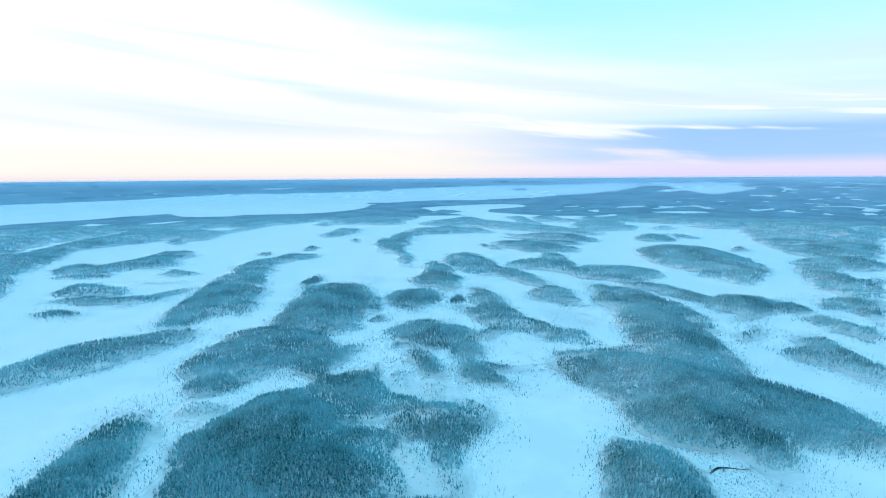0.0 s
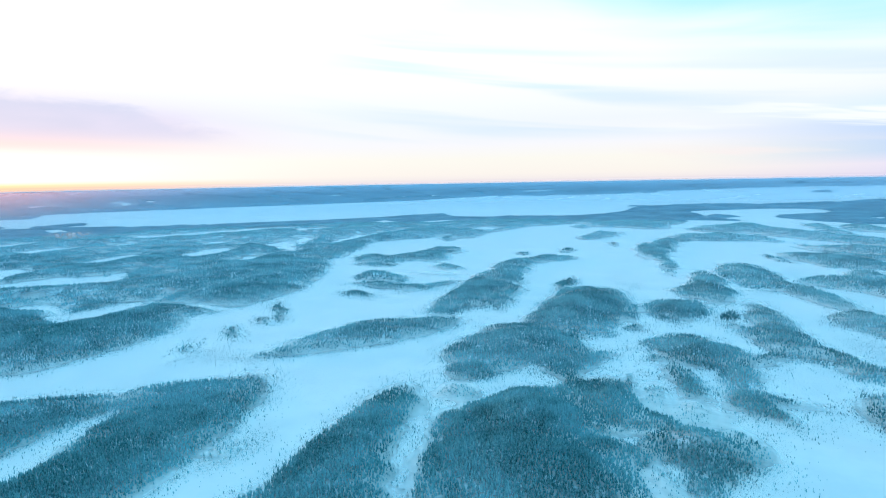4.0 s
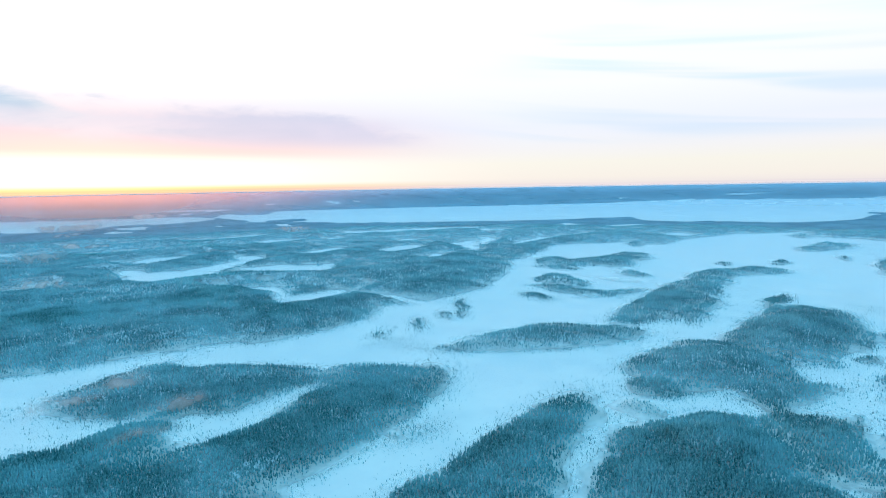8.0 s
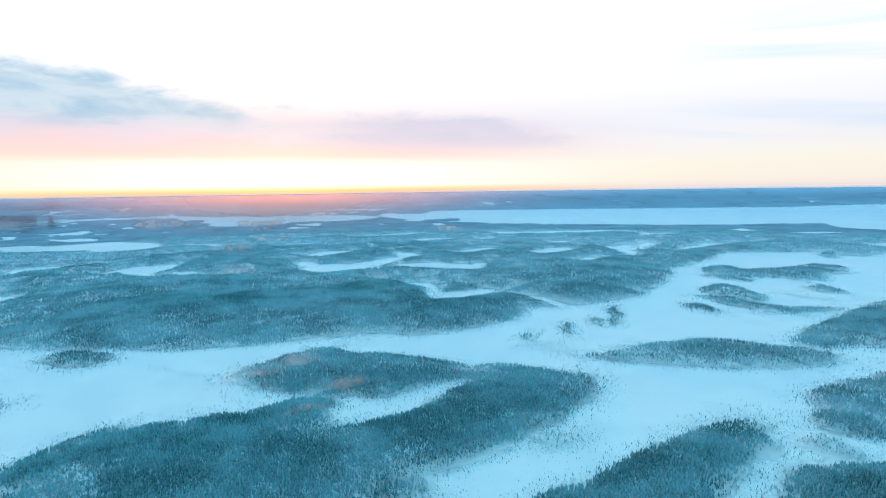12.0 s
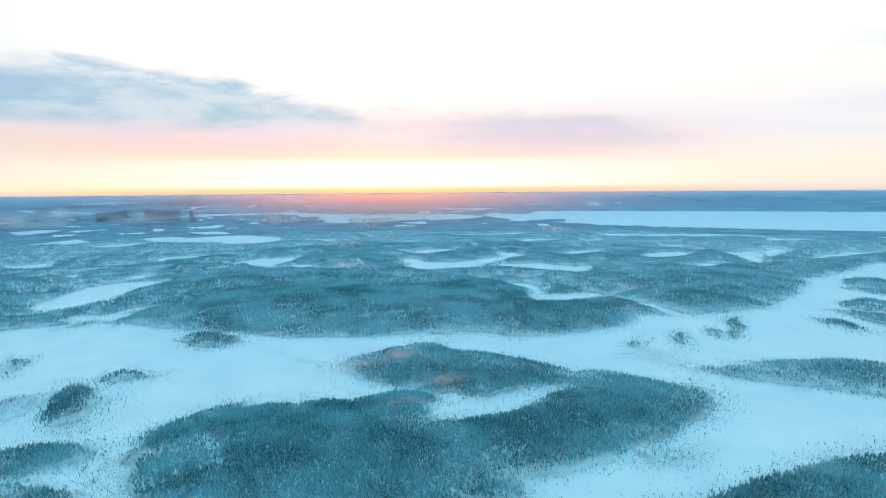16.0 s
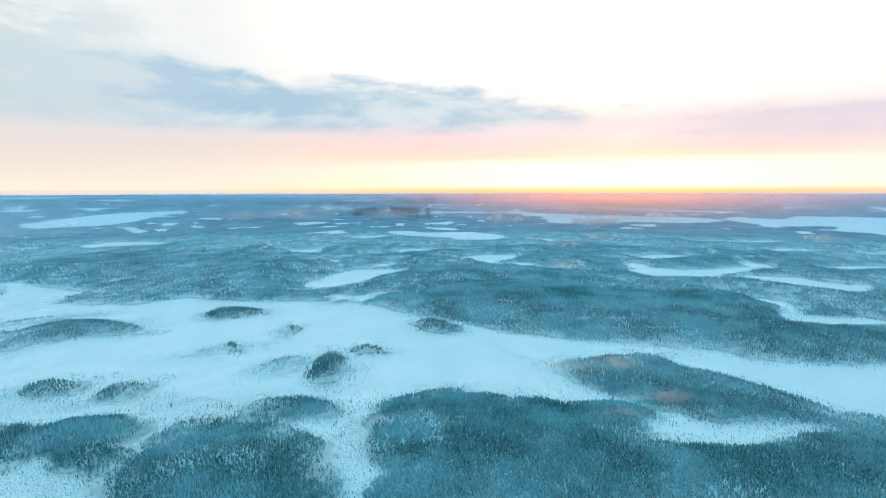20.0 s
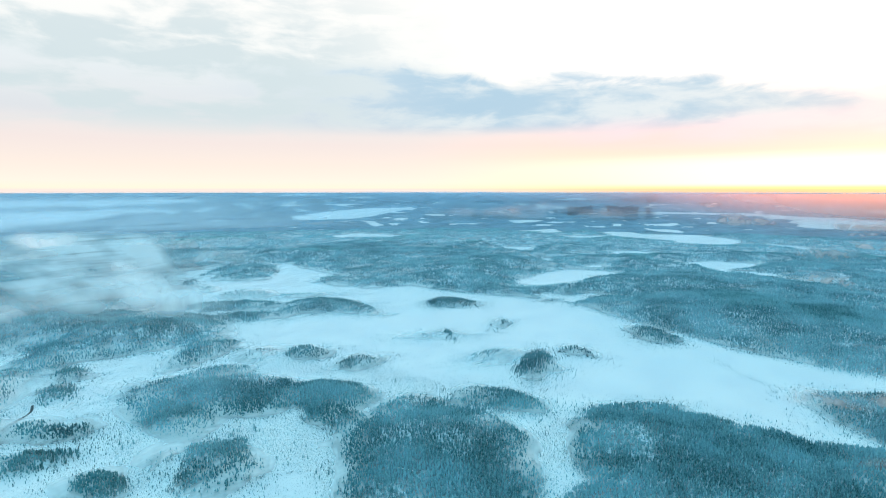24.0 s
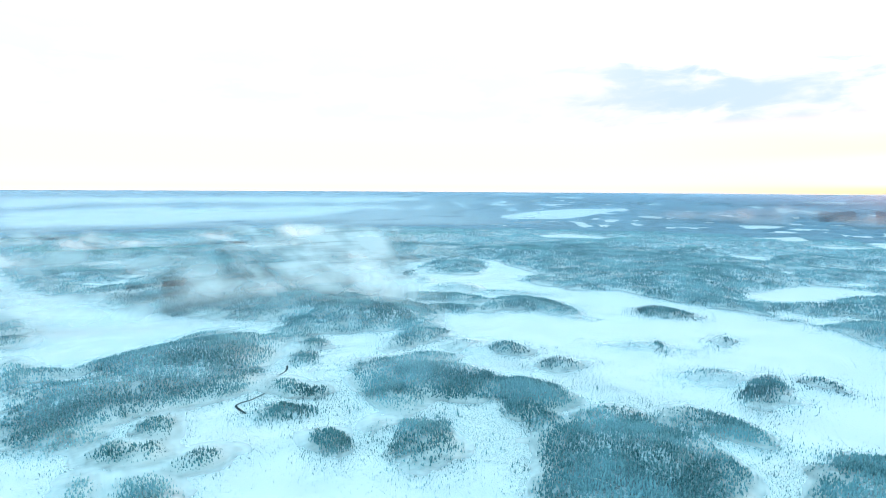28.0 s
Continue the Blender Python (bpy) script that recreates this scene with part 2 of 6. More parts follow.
def needle_material(name, dark, pale, frost):
    """Conifer foliage with rime: each tree its own tone, pale rime in patches and on what faces up."""
    m, k, b, _ = material(name)
    geo = k.n("ShaderNodeNewGeometry")
    rnd = geo.outputs["Random Per Island"]
    p = geo.outputs["Position"]
    stand = k.noise(p, 0.014, 5, 0.62)
    tone = k.math("ADD", k.math("MULTIPLY", k.remap(rnd, 0.0, 1.0, smooth=False), 0.5), k.remap(stand, 0.36, 0.64, -0.10, 0.70))
    c = k.mix(k.math("MINIMUM", k.math("MAXIMUM", tone, 0.0), 1.0), dark, pale)
    sep = k.n("ShaderNodeSeparateXYZ")
    k.link(geo.outputs["Normal"], sep.inputs[0])
    up = k.remap(sep.outputs[2], 0.15, 0.75)
    rime = k.remap(k.noise(p, 0.7, 3, 0.6), 0.46, 0.58)
    f = k.math("MULTIPLY", k.math("ADD", k.math("MULTIPLY", up, 0.6), k.math("MULTIPLY", rime, 0.4)), frost)
    c = k.mix(f, c, (0.31, 0.68, 0.77))
    k.link(c, b.inputs["Base Color"])
    b.inputs["Roughness"].default_value = 0.85
    b.inputs["Specular IOR Level"].default_value = 0.2
    return m


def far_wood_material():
    """Distant forest canopy, mottled by stands and felled strips; the blue of distance haze is put into its tones."""
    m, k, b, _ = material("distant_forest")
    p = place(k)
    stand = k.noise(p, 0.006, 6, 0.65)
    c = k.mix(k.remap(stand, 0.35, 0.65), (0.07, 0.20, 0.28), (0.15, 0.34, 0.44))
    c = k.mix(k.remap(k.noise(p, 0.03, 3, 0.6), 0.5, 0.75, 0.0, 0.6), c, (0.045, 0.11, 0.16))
    k.link(c, b.inputs["Base Color"])
    b.inputs["Roughness"].default_value = 0.9
    return m


def plain(name, colour, rough=0.8, scale=1.0, spread=0.3):
    m, k, b, _ = material(name)
    n = k.noise(place(k), scale, 4, 0.6)
    c = k.mix(k.remap(n, 0.3, 0.7), colour, tuple(v * (1 + spread) for v in colour))
    k.link(c, b.inputs["Base Color"])
    b.inputs["Roughness"].default_value = rough
    return m


SNOW = snow_material()
SPRUCE = needle_material("spruce_needles", (0.026, 0.130, 0.148), (0.21, 0.48, 0.55), 0.9)
SPRUCE_DARK = needle_material("shore_spruce_needles", (0.008, 0.075, 0.088), (0.08, 0.29, 0.33), 0.6)
BARK = plain("bark", (0.09, 0.07, 0.06), 0.9, 6.0)
FAR_WOOD = far_wood_material()
TRACK = plain("packed_snow", (0.80, 0.80, 0.79), 0.6, 0.5, 0.08)
CREEK = plain("dark_creek_water", (0.006, 0.022, 0.030), 0.9, 0.8)

# ---- the plan: ovals (x, y, half length, half width, turn in degrees) ----
WOODS, OPEN, STANDS, BOGS, CHANNELS = [], [], [], [], []


def forest(*ovals):
    WOODS.append(("forest", ovals))


def opening(*ovals):
    OPEN.append(ovals)


def wood(*ovals):
    STANDS.append(("wood", ovals))


def thin_wood(*ovals):
    STANDS.append(("thin_wood", ovals))


def grove(*ovals):
    STANDS.append(("grove", ovals))


def channel(*ovals):
    CHANNELS.append(ovals)


def bog(*ovals):
    BOGS.append(ovals)


forest((1219, 2319, 595, 308, 157), (1256, 1897, 772, 180, 63), (1769, 2411, 206, 134, 4), (730, 2406, 266, 126, 61), (1408, 1758, 400, 45, 50), (1072, 2104, 182, 86, 85), (1775, 2221, 207, 49, 46), (876, 1155, 95, 82, 24), (1435, 2566, 621, 35, 173))
forest((737, 1004, 195, 41, 68), (738, 900, 100, 15, 53), (767, 959, 33, 19, 167), (809, 1197, 33, 10, 52), (719, 961, 101, 41, 56), (795, 960, 58, 9, 47), (707, 1029, 76, 8, 62))
forest((-418, 2881, 847, 171, 61), (-318, 2516, 311, 187, 75), (-896, 2426, 289, 287, 53), (365, 3463, 100, 81, 27), (74, 3504, 354, 119, 170), (-333, 3370, 269, 34, 64), (-699, 2671, 137, 122, 139), (-264, 2324, 148, 92, 105))
forest((-884, 1909, 263, 88, 113), (-804, 2005, 110, 56, 96), (-1024, 2083, 108, 43, 115), (-837, 1672, 98, 22, 118), (-881, 2061, 60, 37, 137), (-999, 1963, 65, 9, 117), (-774, 1898, 148, 16, 92))
forest((-1925, 1323, 1594, 596, 44), (-1847, 803, 1171, 679, 170), (-896, 299, 295, 222, 55), (-1339, 2325, 401, 353, 35), (-1084, 1347, 525, 112, 112), (-999, 2516, 290, 193, 57), (-3216, 623, 480, 126, 55))
forest((-1925, -405, 1258, 1005, 99), (-2641, 337, 778, 385, 92), (-2248, -1590, 564, 357, 132), (-1040, 10, 427, 260, 53), (-2375, -1743, 681, 160, 98))
forest((-789, -2042, 987, 858, 118), (-238, -1284, 598, 221, 109), (-254, -2915, 344, 267, 162), (-1659, -1970, 362, 353, 45), (-102, -2617, 634, 166, 95))
opening((-32, 3939, 1676, 376, 13), (-995, 3315, 550, 525, 132), (-1012, 2930, 365, 111, 46), (181, 4347, 589, 113, 9))
opening((1936, 3946, 311, 236, 91), (1714, 4236, 137, 126, 102), (1630, 3887, 98, 72, 31), (2184, 4054, 73, 72, 35), (2127, 3789, 73, 70, 109), (1837, 3749, 150, 95, 103))
opening((-1298, 4237, 130, 46, 33), (-1366, 4233, 52, 21, 26), (-1319, 4181, 48, 18, 29), (-1190, 4277, 12, 10, 40), (-1211, 4311, 22, 18, 80))
opening((2760, 3740, 193, 29, 131), (2863, 3583, 68, 34, 121), (2646, 3831, 50, 19, 133), (2786, 3751, 73, 18, 127), (2808, 3646, 162, 10, 114))
opening((2454, 3295, 35, 21, 40), (2485, 3312, 13, 8, 33), (2451, 3318, 10, 5, 16), (2449, 3269, 9, 8, 90))
opening((2069, 2815, 100, 35, 139), (2129, 2725, 71, 30, 114), (2105, 2804, 27, 26, 14), (2010, 2879, 15, 13, 95), (2140, 2671, 32, 17, 113), (2092, 2751, 69, 5, 137), (2015, 2860, 29, 23, 34))
opening((1684, 2791, 86, 21, 35), (1696, 2770, 27, 10, 21), (1638, 2780, 21, 6, 50), (1721, 2795, 38, 9, 60), (1750, 2845, 18, 6, 28))
opening((1891, 3146, 26, 16, 56), (1883, 3119, 15, 6, 75), (1879, 3155, 12, 10, 74), (1911, 3161, 11, 8, 44), (1876, 3128, 28, 3, 97), (1891, 3124, 21, 3, 59), (1922, 3168, 4, 3, 9))
opening((1163, 1614, 27, 14, 46), (1186, 1629, 7, 6, 13), (1162, 1595, 3, 2, 85), (1159, 1631, 7, 5, 35), (1184, 1620, 20, 2, 49), (1142, 1597, 5, 4, 176), (1154, 1624, 5, 3, 40))
opening((993, 1492, 38, 16, 26), (1028, 1511, 10, 5, 22), (976, 1502, 11, 6, 37), (992, 1477, 15, 7, 2), (1004, 1484, 9, 7, 35))
opening((1378, 3049, 84, 38, 173), (1422, 3023, 28, 23, 127), (1454, 3064, 17, 15, 27), (1385, 3015, 36, 6, 158), (1435, 3075, 40, 6, 174), (1311, 3082, 10, 8, 49))
opening((1222, 2750, 132, 69, 164), (1096, 2770, 30, 26, 111), (1201, 2687, 27, 10, 159), (1104, 2807, 22, 12, 14), (1317, 2688, 28, 13, 179), (1337, 2756, 21, 17, 143))
opening((1084, 3094, 94, 43, 18), (1036, 3114, 35, 18, 15), (1150, 3083, 26, 17, 76), (1011, 3050, 27, 12, 20), (1149, 3138, 31, 12, 12), (1117, 3063, 40, 9, 8))
opening((915, 3312, 50, 28, 69), (897, 3277, 26, 12, 47), (928, 3285, 15, 8, 67), (944, 3352, 16, 10, 59), (900, 3342, 11, 6, 57), (927, 3356, 35, 3, 19))
opening((822, 2929, 55, 27, 62), (792, 2885, 14, 9, 54), (851, 2971, 17, 9, 37), (833, 2903, 17, 10, 57), (806, 2957, 16, 6, 56))
opening((765, 3179, 40, 39, 99), (793, 3210, 23, 14, 20), (736, 3155, 12, 11, 52), (783, 3146, 11, 11, 97), (813, 3223, 6, 4, 90), (799, 3196, 19, 10, 79), (740, 3202, 11, 11, 137))
opening((788, 2600, 88, 39, 49), (830, 2658, 60, 18, 52), (747, 2604, 25, 13, 61), (816, 2578, 33, 10, 50), (856, 2669, 50, 4, 75), (732, 2529, 18, 10, 56))
opening((175, 3197, 338, 168, 18), (216, 2776, 575, 127, 129), (550, 2529, 120, 52, 126), (435, 2346, 124, 104, 127), (342, 2444, 106, 45, 101), (208, 2937, 114, 47, 92), (459, 2648, 188, 35, 132))
opening((-2257, 2541, 1692, 480, 47), (-3398, 717, 521, 217, 77), (-1204, 3066, 413, 267, 90), (-1305, 3742, 217, 192, 130), (-1741, 3567, 370, 106, 47), (-3282, 458, 251, 156, 96))
opening((-3859, 1021, 414, 60, 65), (-3863, 966, 546, 33, 73), (-3687, 1412, 80, 34, 86), (-3993, 764, 144, 74, 88), (-4024, 414, 147, 22, 65), (-4031, 358, 73, 13, 77))
opening((-4358, 373, 69, 27, 68), (-4355, 441, 16, 14, 81), (-4395, 323, 13, 9, 94), (-4362, 456, 10, 9, 77), (-4325, 401, 20, 5, 70), (-4357, 326, 19, 7, 69), (-4365, 468, 10, 3, 129), (-4395, 334, 22, 4, 78))
opening((-3037, 720, 84, 56, 18), (-3056, 759, 44, 39, 90), (-2994, 681, 22, 12, 47), (-3103, 680, 22, 21, 158), (-3120, 665, 12, 5, 163), (-2969, 750, 24, 14, 164))
opening((-1377, 112, 31, 19, 72), (-1398, 91, 9, 7, 13), (-1362, 139, 9, 6, 63), (-1399, 103, 12, 2, 63), (-1372, 94, 12, 8, 82))
opening((-2126, 181, 43, 31, 33), (-2095, 166, 15, 8, 29), (-2105, 218, 12, 8, 43), (-2155, 156, 16, 9, 61), (-2087, 177, 12, 3, 95), (-2156, 193, 9, 6, 52), (-2113, 208, 22, 12, 11))
opening((-2330, 381, 55, 30, 33), (-2336, 420, 53, 17, 137), (-2350, 404, 19, 9, 42), (-2282, 393, 18, 9, 29), (-2325, 422, 25, 13, 155), (-2371, 453, 27, 7, 139), (-2379, 352, 11, 7, 67), (-2359, 345, 29, 2, 0))
opening((-2208, 690, 206, 38, 76), (-2196, 870, 68, 31, 102), (-2240, 568, 68, 67, 71), (-2281, 513, 20, 12, 108), (-2153, 750, 54, 19, 79), (-2174, 902, 20, 18, 141), (-2263, 649, 94, 9, 62))
opening((-1952, 461, 103, 42, 90), (-1978, 365, 23, 14, 87), (-1981, 516, 62, 13, 79))
opening((-1667, 460, 86, 55, 107), (-1606, 430, 41, 23, 105), (-1679, 371, 20, 19, 63), (-1690, 542, 20, 17, 177), (-1697, 551, 21, 8, 81), (-1720, 458, 24, 12, 105), (-1700, 353, 8, 7, 74), (-1612, 479, 38, 2, 124))
opening((-1319, 391, 124, 81, 30), (-1396, 533, 123, 35, 127), (-1457, 338, 61, 32, 177), (-1386, 478, 56, 29, 92), (-1343, 512, 78, 14, 120), (-1229, 382, 48, 26, 69), (-1264, 495, 35, 11, 144))
opening((-1870, 736, 43, 36, 76), (-1883, 779, 16, 12, 112), (-1898, 707, 18, 14, 44), (-1838, 743, 16, 16, 143))
opening((-2188, 1062, 144, 45, 69), (-2128, 1147, 40, 36, 169), (-2188, 956, 37, 31, 84), (-2223, 1091, 41, 5, 63), (-2171, 977, 42, 10, 77), (-2129, 1107, 76, 15, 59), (-2169, 1178, 26, 7, 58))
opening((-1893, 941, 80, 58, 86), (-1874, 885, 29, 29, 87), (-1939, 895, 20, 9, 98), (-1877, 1015, 18, 14, 101))
opening((-1781, 773, 19, 17, 141), (-1792, 765, 10, 10, 167), (-1785, 792, 9, 7, 43), (-1801, 759, 6, 4, 42), (-1795, 821, 14, 2, 127), (-1805, 833, 10, 2, 136), (-1763, 764, 8, 7, 2), (-1760, 763, 10, 4, 155))
opening((-1468, 890, 80, 52, 94), (-1412, 926, 39, 19, 63), (-1505, 953, 23, 16, 174), (-1487, 815, 21, 15, 96), (-1517, 939, 32, 5, 86), (-1432, 948, 26, 13, 6))
opening((-1783, 1118, 51, 40, 179), (-1759, 1079, 21, 10, 5), (-1819, 1151, 11, 8, 57), (-1752, 1070, 12, 6, 144), (-1817, 1098, 22, 10, 178), (-1739, 1142, 12, 9, 135), (-1808, 1156, 15, 4, 173))
opening((-1492, 652, 61, 38, 167), (-1561, 656, 24, 12, 176), (-1453, 676, 17, 14, 142), (-1483, 691, 28, 5, 173), (-1461, 617, 18, 17, 151), (-1549, 642, 26, 6, 157), (-1446, 624, 13, 12, 157), (-1554, 670, 22, 4, 18))
opening((-1220, 616, 113, 73, 44), (-1183, 713, 51, 21, 125), (-1284, 642, 33, 19, 50), (-1304, 557, 23, 22, 20), (-1150, 588, 39, 7, 53), (-1245, 519, 15, 8, 177))
opening((-870, 500, 73, 39, 91), (-949, 463, 85, 14, 162), (-1018, 465, 21, 16, 86), (-854, 570, 24, 6, 118), (-1033, 446, 19, 7, 50), (-920, 471, 62, 5, 172), (-997, 466, 23, 10, 29), (-855, 439, 17, 15, 82))
opening((-1844, 1559, 319, 92, 66), (-2010, 1402, 102, 41, 60), (-1865, 1349, 83, 13, 55), (-1798, 1802, 97, 28, 40), (-2013, 1322, 38, 23, 158), (-1870, 1723, 83, 11, 78))
opening((-1530, 1274, 46, 37, 129), (-1557, 1253, 28, 8, 155), (-1570, 1274, 13, 7, 60), (-1544, 1322, 11, 10, 114), (-1511, 1238, 16, 14, 107), (-1553, 1316, 22, 5, 72), (-1536, 1321, 16, 4, 154), (-1492, 1272, 15, 5, 73))
opening((-1339, 1088, 103, 55, 111), (-1310, 1139, 31, 25, 106), (-1398, 1115, 30, 12, 102), (-1289, 1019, 20, 18, 125), (-1346, 1005, 26, 12, 126))
opening((-1246, 1313, 120, 34, 132), (-1293, 1301, 38, 38, 129), (-1304, 1362, 58, 23, 90), (-1158, 1236, 69, 20, 132), (-1310, 1381, 62, 13, 101), (-1345, 1277, 35, 10, 29), (-1261, 1284, 24, 23, 61), (-1337, 1270, 28, 6, 14))
opening((-1123, 1027, 57, 19, 114), (-1127, 1088, 38, 12, 86), (-1091, 981, 18, 9, 147), (-1131, 1000, 18, 3, 112), (-1117, 1062, 79, 3, 92), (-1091, 997, 19, 4, 120), (-1140, 1084, 6, 6, 16))
opening((-1534, 1787, 93, 75, 116), (-1624, 1811, 27, 21, 41), (-1513, 1701, 37, 30, 12), (-1467, 1827, 24, 11, 100), (-1472, 1710, 20, 10, 60), (-1607, 1778, 58, 15, 133), (-1609, 1840, 26, 5, 37))
opening((-1295, 1449, 122, 24, 129), (-1229, 1361, 49, 13, 130), (-1366, 1509, 46, 12, 132), (-1285, 1461, 59, 18, 124), (-1334, 1462, 33, 3, 136))
opening((-1160, 1564, 163, 24, 97), (-1142, 1719, 75, 30, 88), (-1193, 1617, 53, 13, 96), (-1127, 1415, 29, 7, 91), (-1150, 1641, 26, 13, 90), (-1185, 1551, 94, 5, 106), (-1149, 1786, 35, 10, 86), (-1141, 1441, 52, 18, 101))
opening((-1492, 2290, 103, 58, 105), (-1455, 2207, 38, 17, 104), (-1543, 2376, 29, 18, 110), (-1528, 2231, 16, 11, 6), (-1447, 2315, 44, 17, 94), (-1556, 2364, 50, 4, 95))
opening((-1231, 2366, 100, 49, 62), (-1221, 2300, 24, 20, 81), (-1229, 2449, 25, 11, 51), (-1299, 2299, 22, 17, 63), (-1304, 2317, 44, 4, 64), (-1166, 2422, 22, 6, 83), (-1202, 2315, 30, 6, 68))
opening((-852, 2025, 79, 66, 72), (-805, 1985, 27, 25, 103), (-908, 1997, 27, 23, 57), (-874, 2093, 18, 17, 120), (-805, 2075, 22, 17, 102))
opening((-2802, -2346, 439, 205, 177), (-3222, -2247, 173, 89, 146), (-3089, -2180, 107, 21, 175), (-2689, -2160, 150, 41, 173))
opening((-3072, -2112, 52, 39, 114), (-3081, -2154, 23, 18, 36), (-3106, -2068, 21, 11, 121), (-3097, -2071, 20, 16, 167), (-3036, -2137, 17, 14, 55))
opening((-1813, -1398, 165, 113, 100), (-1897, -1515, 65, 39, 113), (-1860, -1225, 35, 33, 48), (-1924, -1457, 61, 20, 90), (-1708, -1466, 44, 18, 59))
opening((-2942, -2985, 103, 59, 152), (-2923, -3049, 38, 16, 147), (-2892, -2953, 36, 17, 153), (-3033, -2924, 26, 18, 104), (-2858, -2989, 32, 15, 132))
opening((-3226, -2744, 151, 32, 130), (-3295, -2634, 34, 10, 132), (-3299, -2694, 49, 13, 129), (-3147, -2801, 38, 13, 134), (-3275, -2646, 57, 3, 131), (-3155, -2855, 26, 6, 137), (-3265, -2748, 53, 2, 133))
opening((-2805, -2836, 25, 11, 41), (-2803, -2849, 12, 9, 82), (-2825, -2843, 12, 5, 39), (-2786, -2816, 10, 5, 57), (-2789, -2814, 17, 2, 36), (-2814, -2845, 13, 5, 112), (-2801, -2858, 4, 3, 129), (-2793, -2844, 11, 2, 65))
opening((-2072, -2156, 35, 17, 37), (-2103, -2169, 11, 6, 41), (-2063, -2131, 8, 4, 20), (-2073, -2176, 8, 4, 25), (-2046, -2145, 11, 5, 44), (-2113, -2173, 4, 2, 59))
opening((-2004, -1893, 71, 42, 128), (-2012, -1836, 25, 22, 149), (-2053, -1870, 22, 17, 149), (-1968, -1950, 12, 12, 96), (-1953, -1913, 14, 6, 128))
opening((-1635, -1643, 29, 22, 44), (-1633, -1669, 8, 7, 16), (-1661, -1649, 8, 5, 58), (-1614, -1633, 10, 8, 24), (-1642, -1624, 14, 4, 48), (-1624, -1664, 12, 2, 57))
opening((-3082, -1814, 80, 63, 46), (-3038, -1742, 25, 22, 37), (-3104, -1880, 31, 23, 111), (-3087, -1895, 30, 7, 37), (-3154, -1807, 22, 19, 104), (-3019, -1824, 16, 9, 70))
opening((-2468, -1873, 147, 32, 50), (-2400, -1818, 101, 17, 43), (-2535, -1990, 54, 16, 64), (-2501, -1937, 47, 13, 71), (-2557, -1998, 11, 7, 123), (-2547, -1938, 31, 14, 59), (-2372, -1777, 32, 16, 38), (-2404, -1781, 19, 19, 69))
opening((-3621, -2898, 126, 43, 130), (-3703, -2844, 43, 25, 132), (-3646, -2829, 44, 23, 103), (-3543, -2958, 23, 13, 107), (-3739, -2828, 12, 10, 155), (-3555, -2998, 16, 15, 47), (-3680, -2895, 62, 5, 135), (-3619, -2838, 36, 9, 129))
opening((-3296, -2978, 31, 26, 103), (-3285, -2945, 13, 10, 48), (-3277, -2995, 37, 8, 99), (-3315, -2975, 18, 15, 39), (-3284, -3013, 17, 6, 147), (-3333, -2976, 7, 5, 175), (-3277, -2949, 20, 4, 91))
opening((-3458, -2837, 34, 22, 98), (-3481, -2835, 18, 14, 171), (-3445, -2808, 15, 9, 95), (-3446, -2872, 12, 6, 130), (-3446, -2799, 14, 6, 42), (-3498, -2834, 7, 5, 160), (-3480, -2820, 6, 3, 62), (-3480, -2852, 8, 2, 144))
opening((-3421, -3344, 195, 42, 139), (-3510, -3225, 47, 11, 144), (-3291, -3417, 47, 11, 138), (-3531, -3295, 84, 5, 138), (-3324, -3465, 39, 11, 143), (-3569, -3242, 18, 17, 32))
opening((-3028, -1158, 101, 78, 151), (-2940, -1143, 59, 26, 125), (-3035, -1230, 41, 26, 156), (-3090, -1093, 33, 29, 142), (-2936, -1198, 49, 8, 29))
opening((-2857, -989, 42, 31, 65), (-2821, -964, 14, 13, 99), (-2859, -1028, 42, 9, 64), (-2884, -970, 21, 10, 106), (-2874, -1038, 26, 8, 97), (-2827, -975, 34, 10, 47), (-2873, -960, 15, 10, 14), (-2825, -952, 28, 2, 2))
opening((-2435, -862, 136, 94, 173), (-2579, -853, 56, 26, 32), (-2336, -809, 26, 24, 105), (-2422, -935, 47, 43, 93), (-2588, -878, 45, 18, 148), (-2630, -869, 14, 12, 20))
opening((-2229, -590, 93, 78, 103), (-2224, -681, 38, 25, 70), (-2306, -564, 26, 22, 56), (-2162, -563, 47, 20, 136), (-2253, -684, 50, 6, 125))
opening((-1969, -755, 57, 29, 178), (-2028, -765, 26, 12, 7), (-1964, -723, 20, 16, 29), (-1934, -737, 26, 6, 125), (-1991, -727, 44, 4, 35), (-1928, -773, 15, 9, 81), (-1960, -777, 30, 6, 165), (-2001, -774, 29, 7, 177))
opening((-1792, -866, 43, 31, 12), (-1781, -833, 11, 7, 165), (-1834, -869, 14, 9, 151), (-1791, -894, 13, 12, 84), (-1749, -864, 8, 6, 96), (-1837, -860, 17, 3, 32))
opening((-1676, -685, 66, 56, 165), (-1644, -640, 24, 19, 127), (-1740, -660, 17, 15, 54), (-1629, -729, 12, 9, 20), (-1660, -624, 26, 3, 18), (-1710, -733, 11, 9, 24))
opening((-1639, -424, 57, 30, 87), (-1625, -464, 32, 12, 70), (-1668, -442, 16, 11, 132), (-1633, -370, 18, 7, 163), (-1672, -426, 15, 4, 78))
opening((-1443, -487, 27, 15, 24), (-1469, -489, 6, 5, 154), (-1450, -505, 6, 5, 16), (-1418, -483, 9, 4, 38), (-1433, -469, 4, 4, 124), (-1463, -483, 11, 3, 29), (-1442, -503, 12, 2, 35))
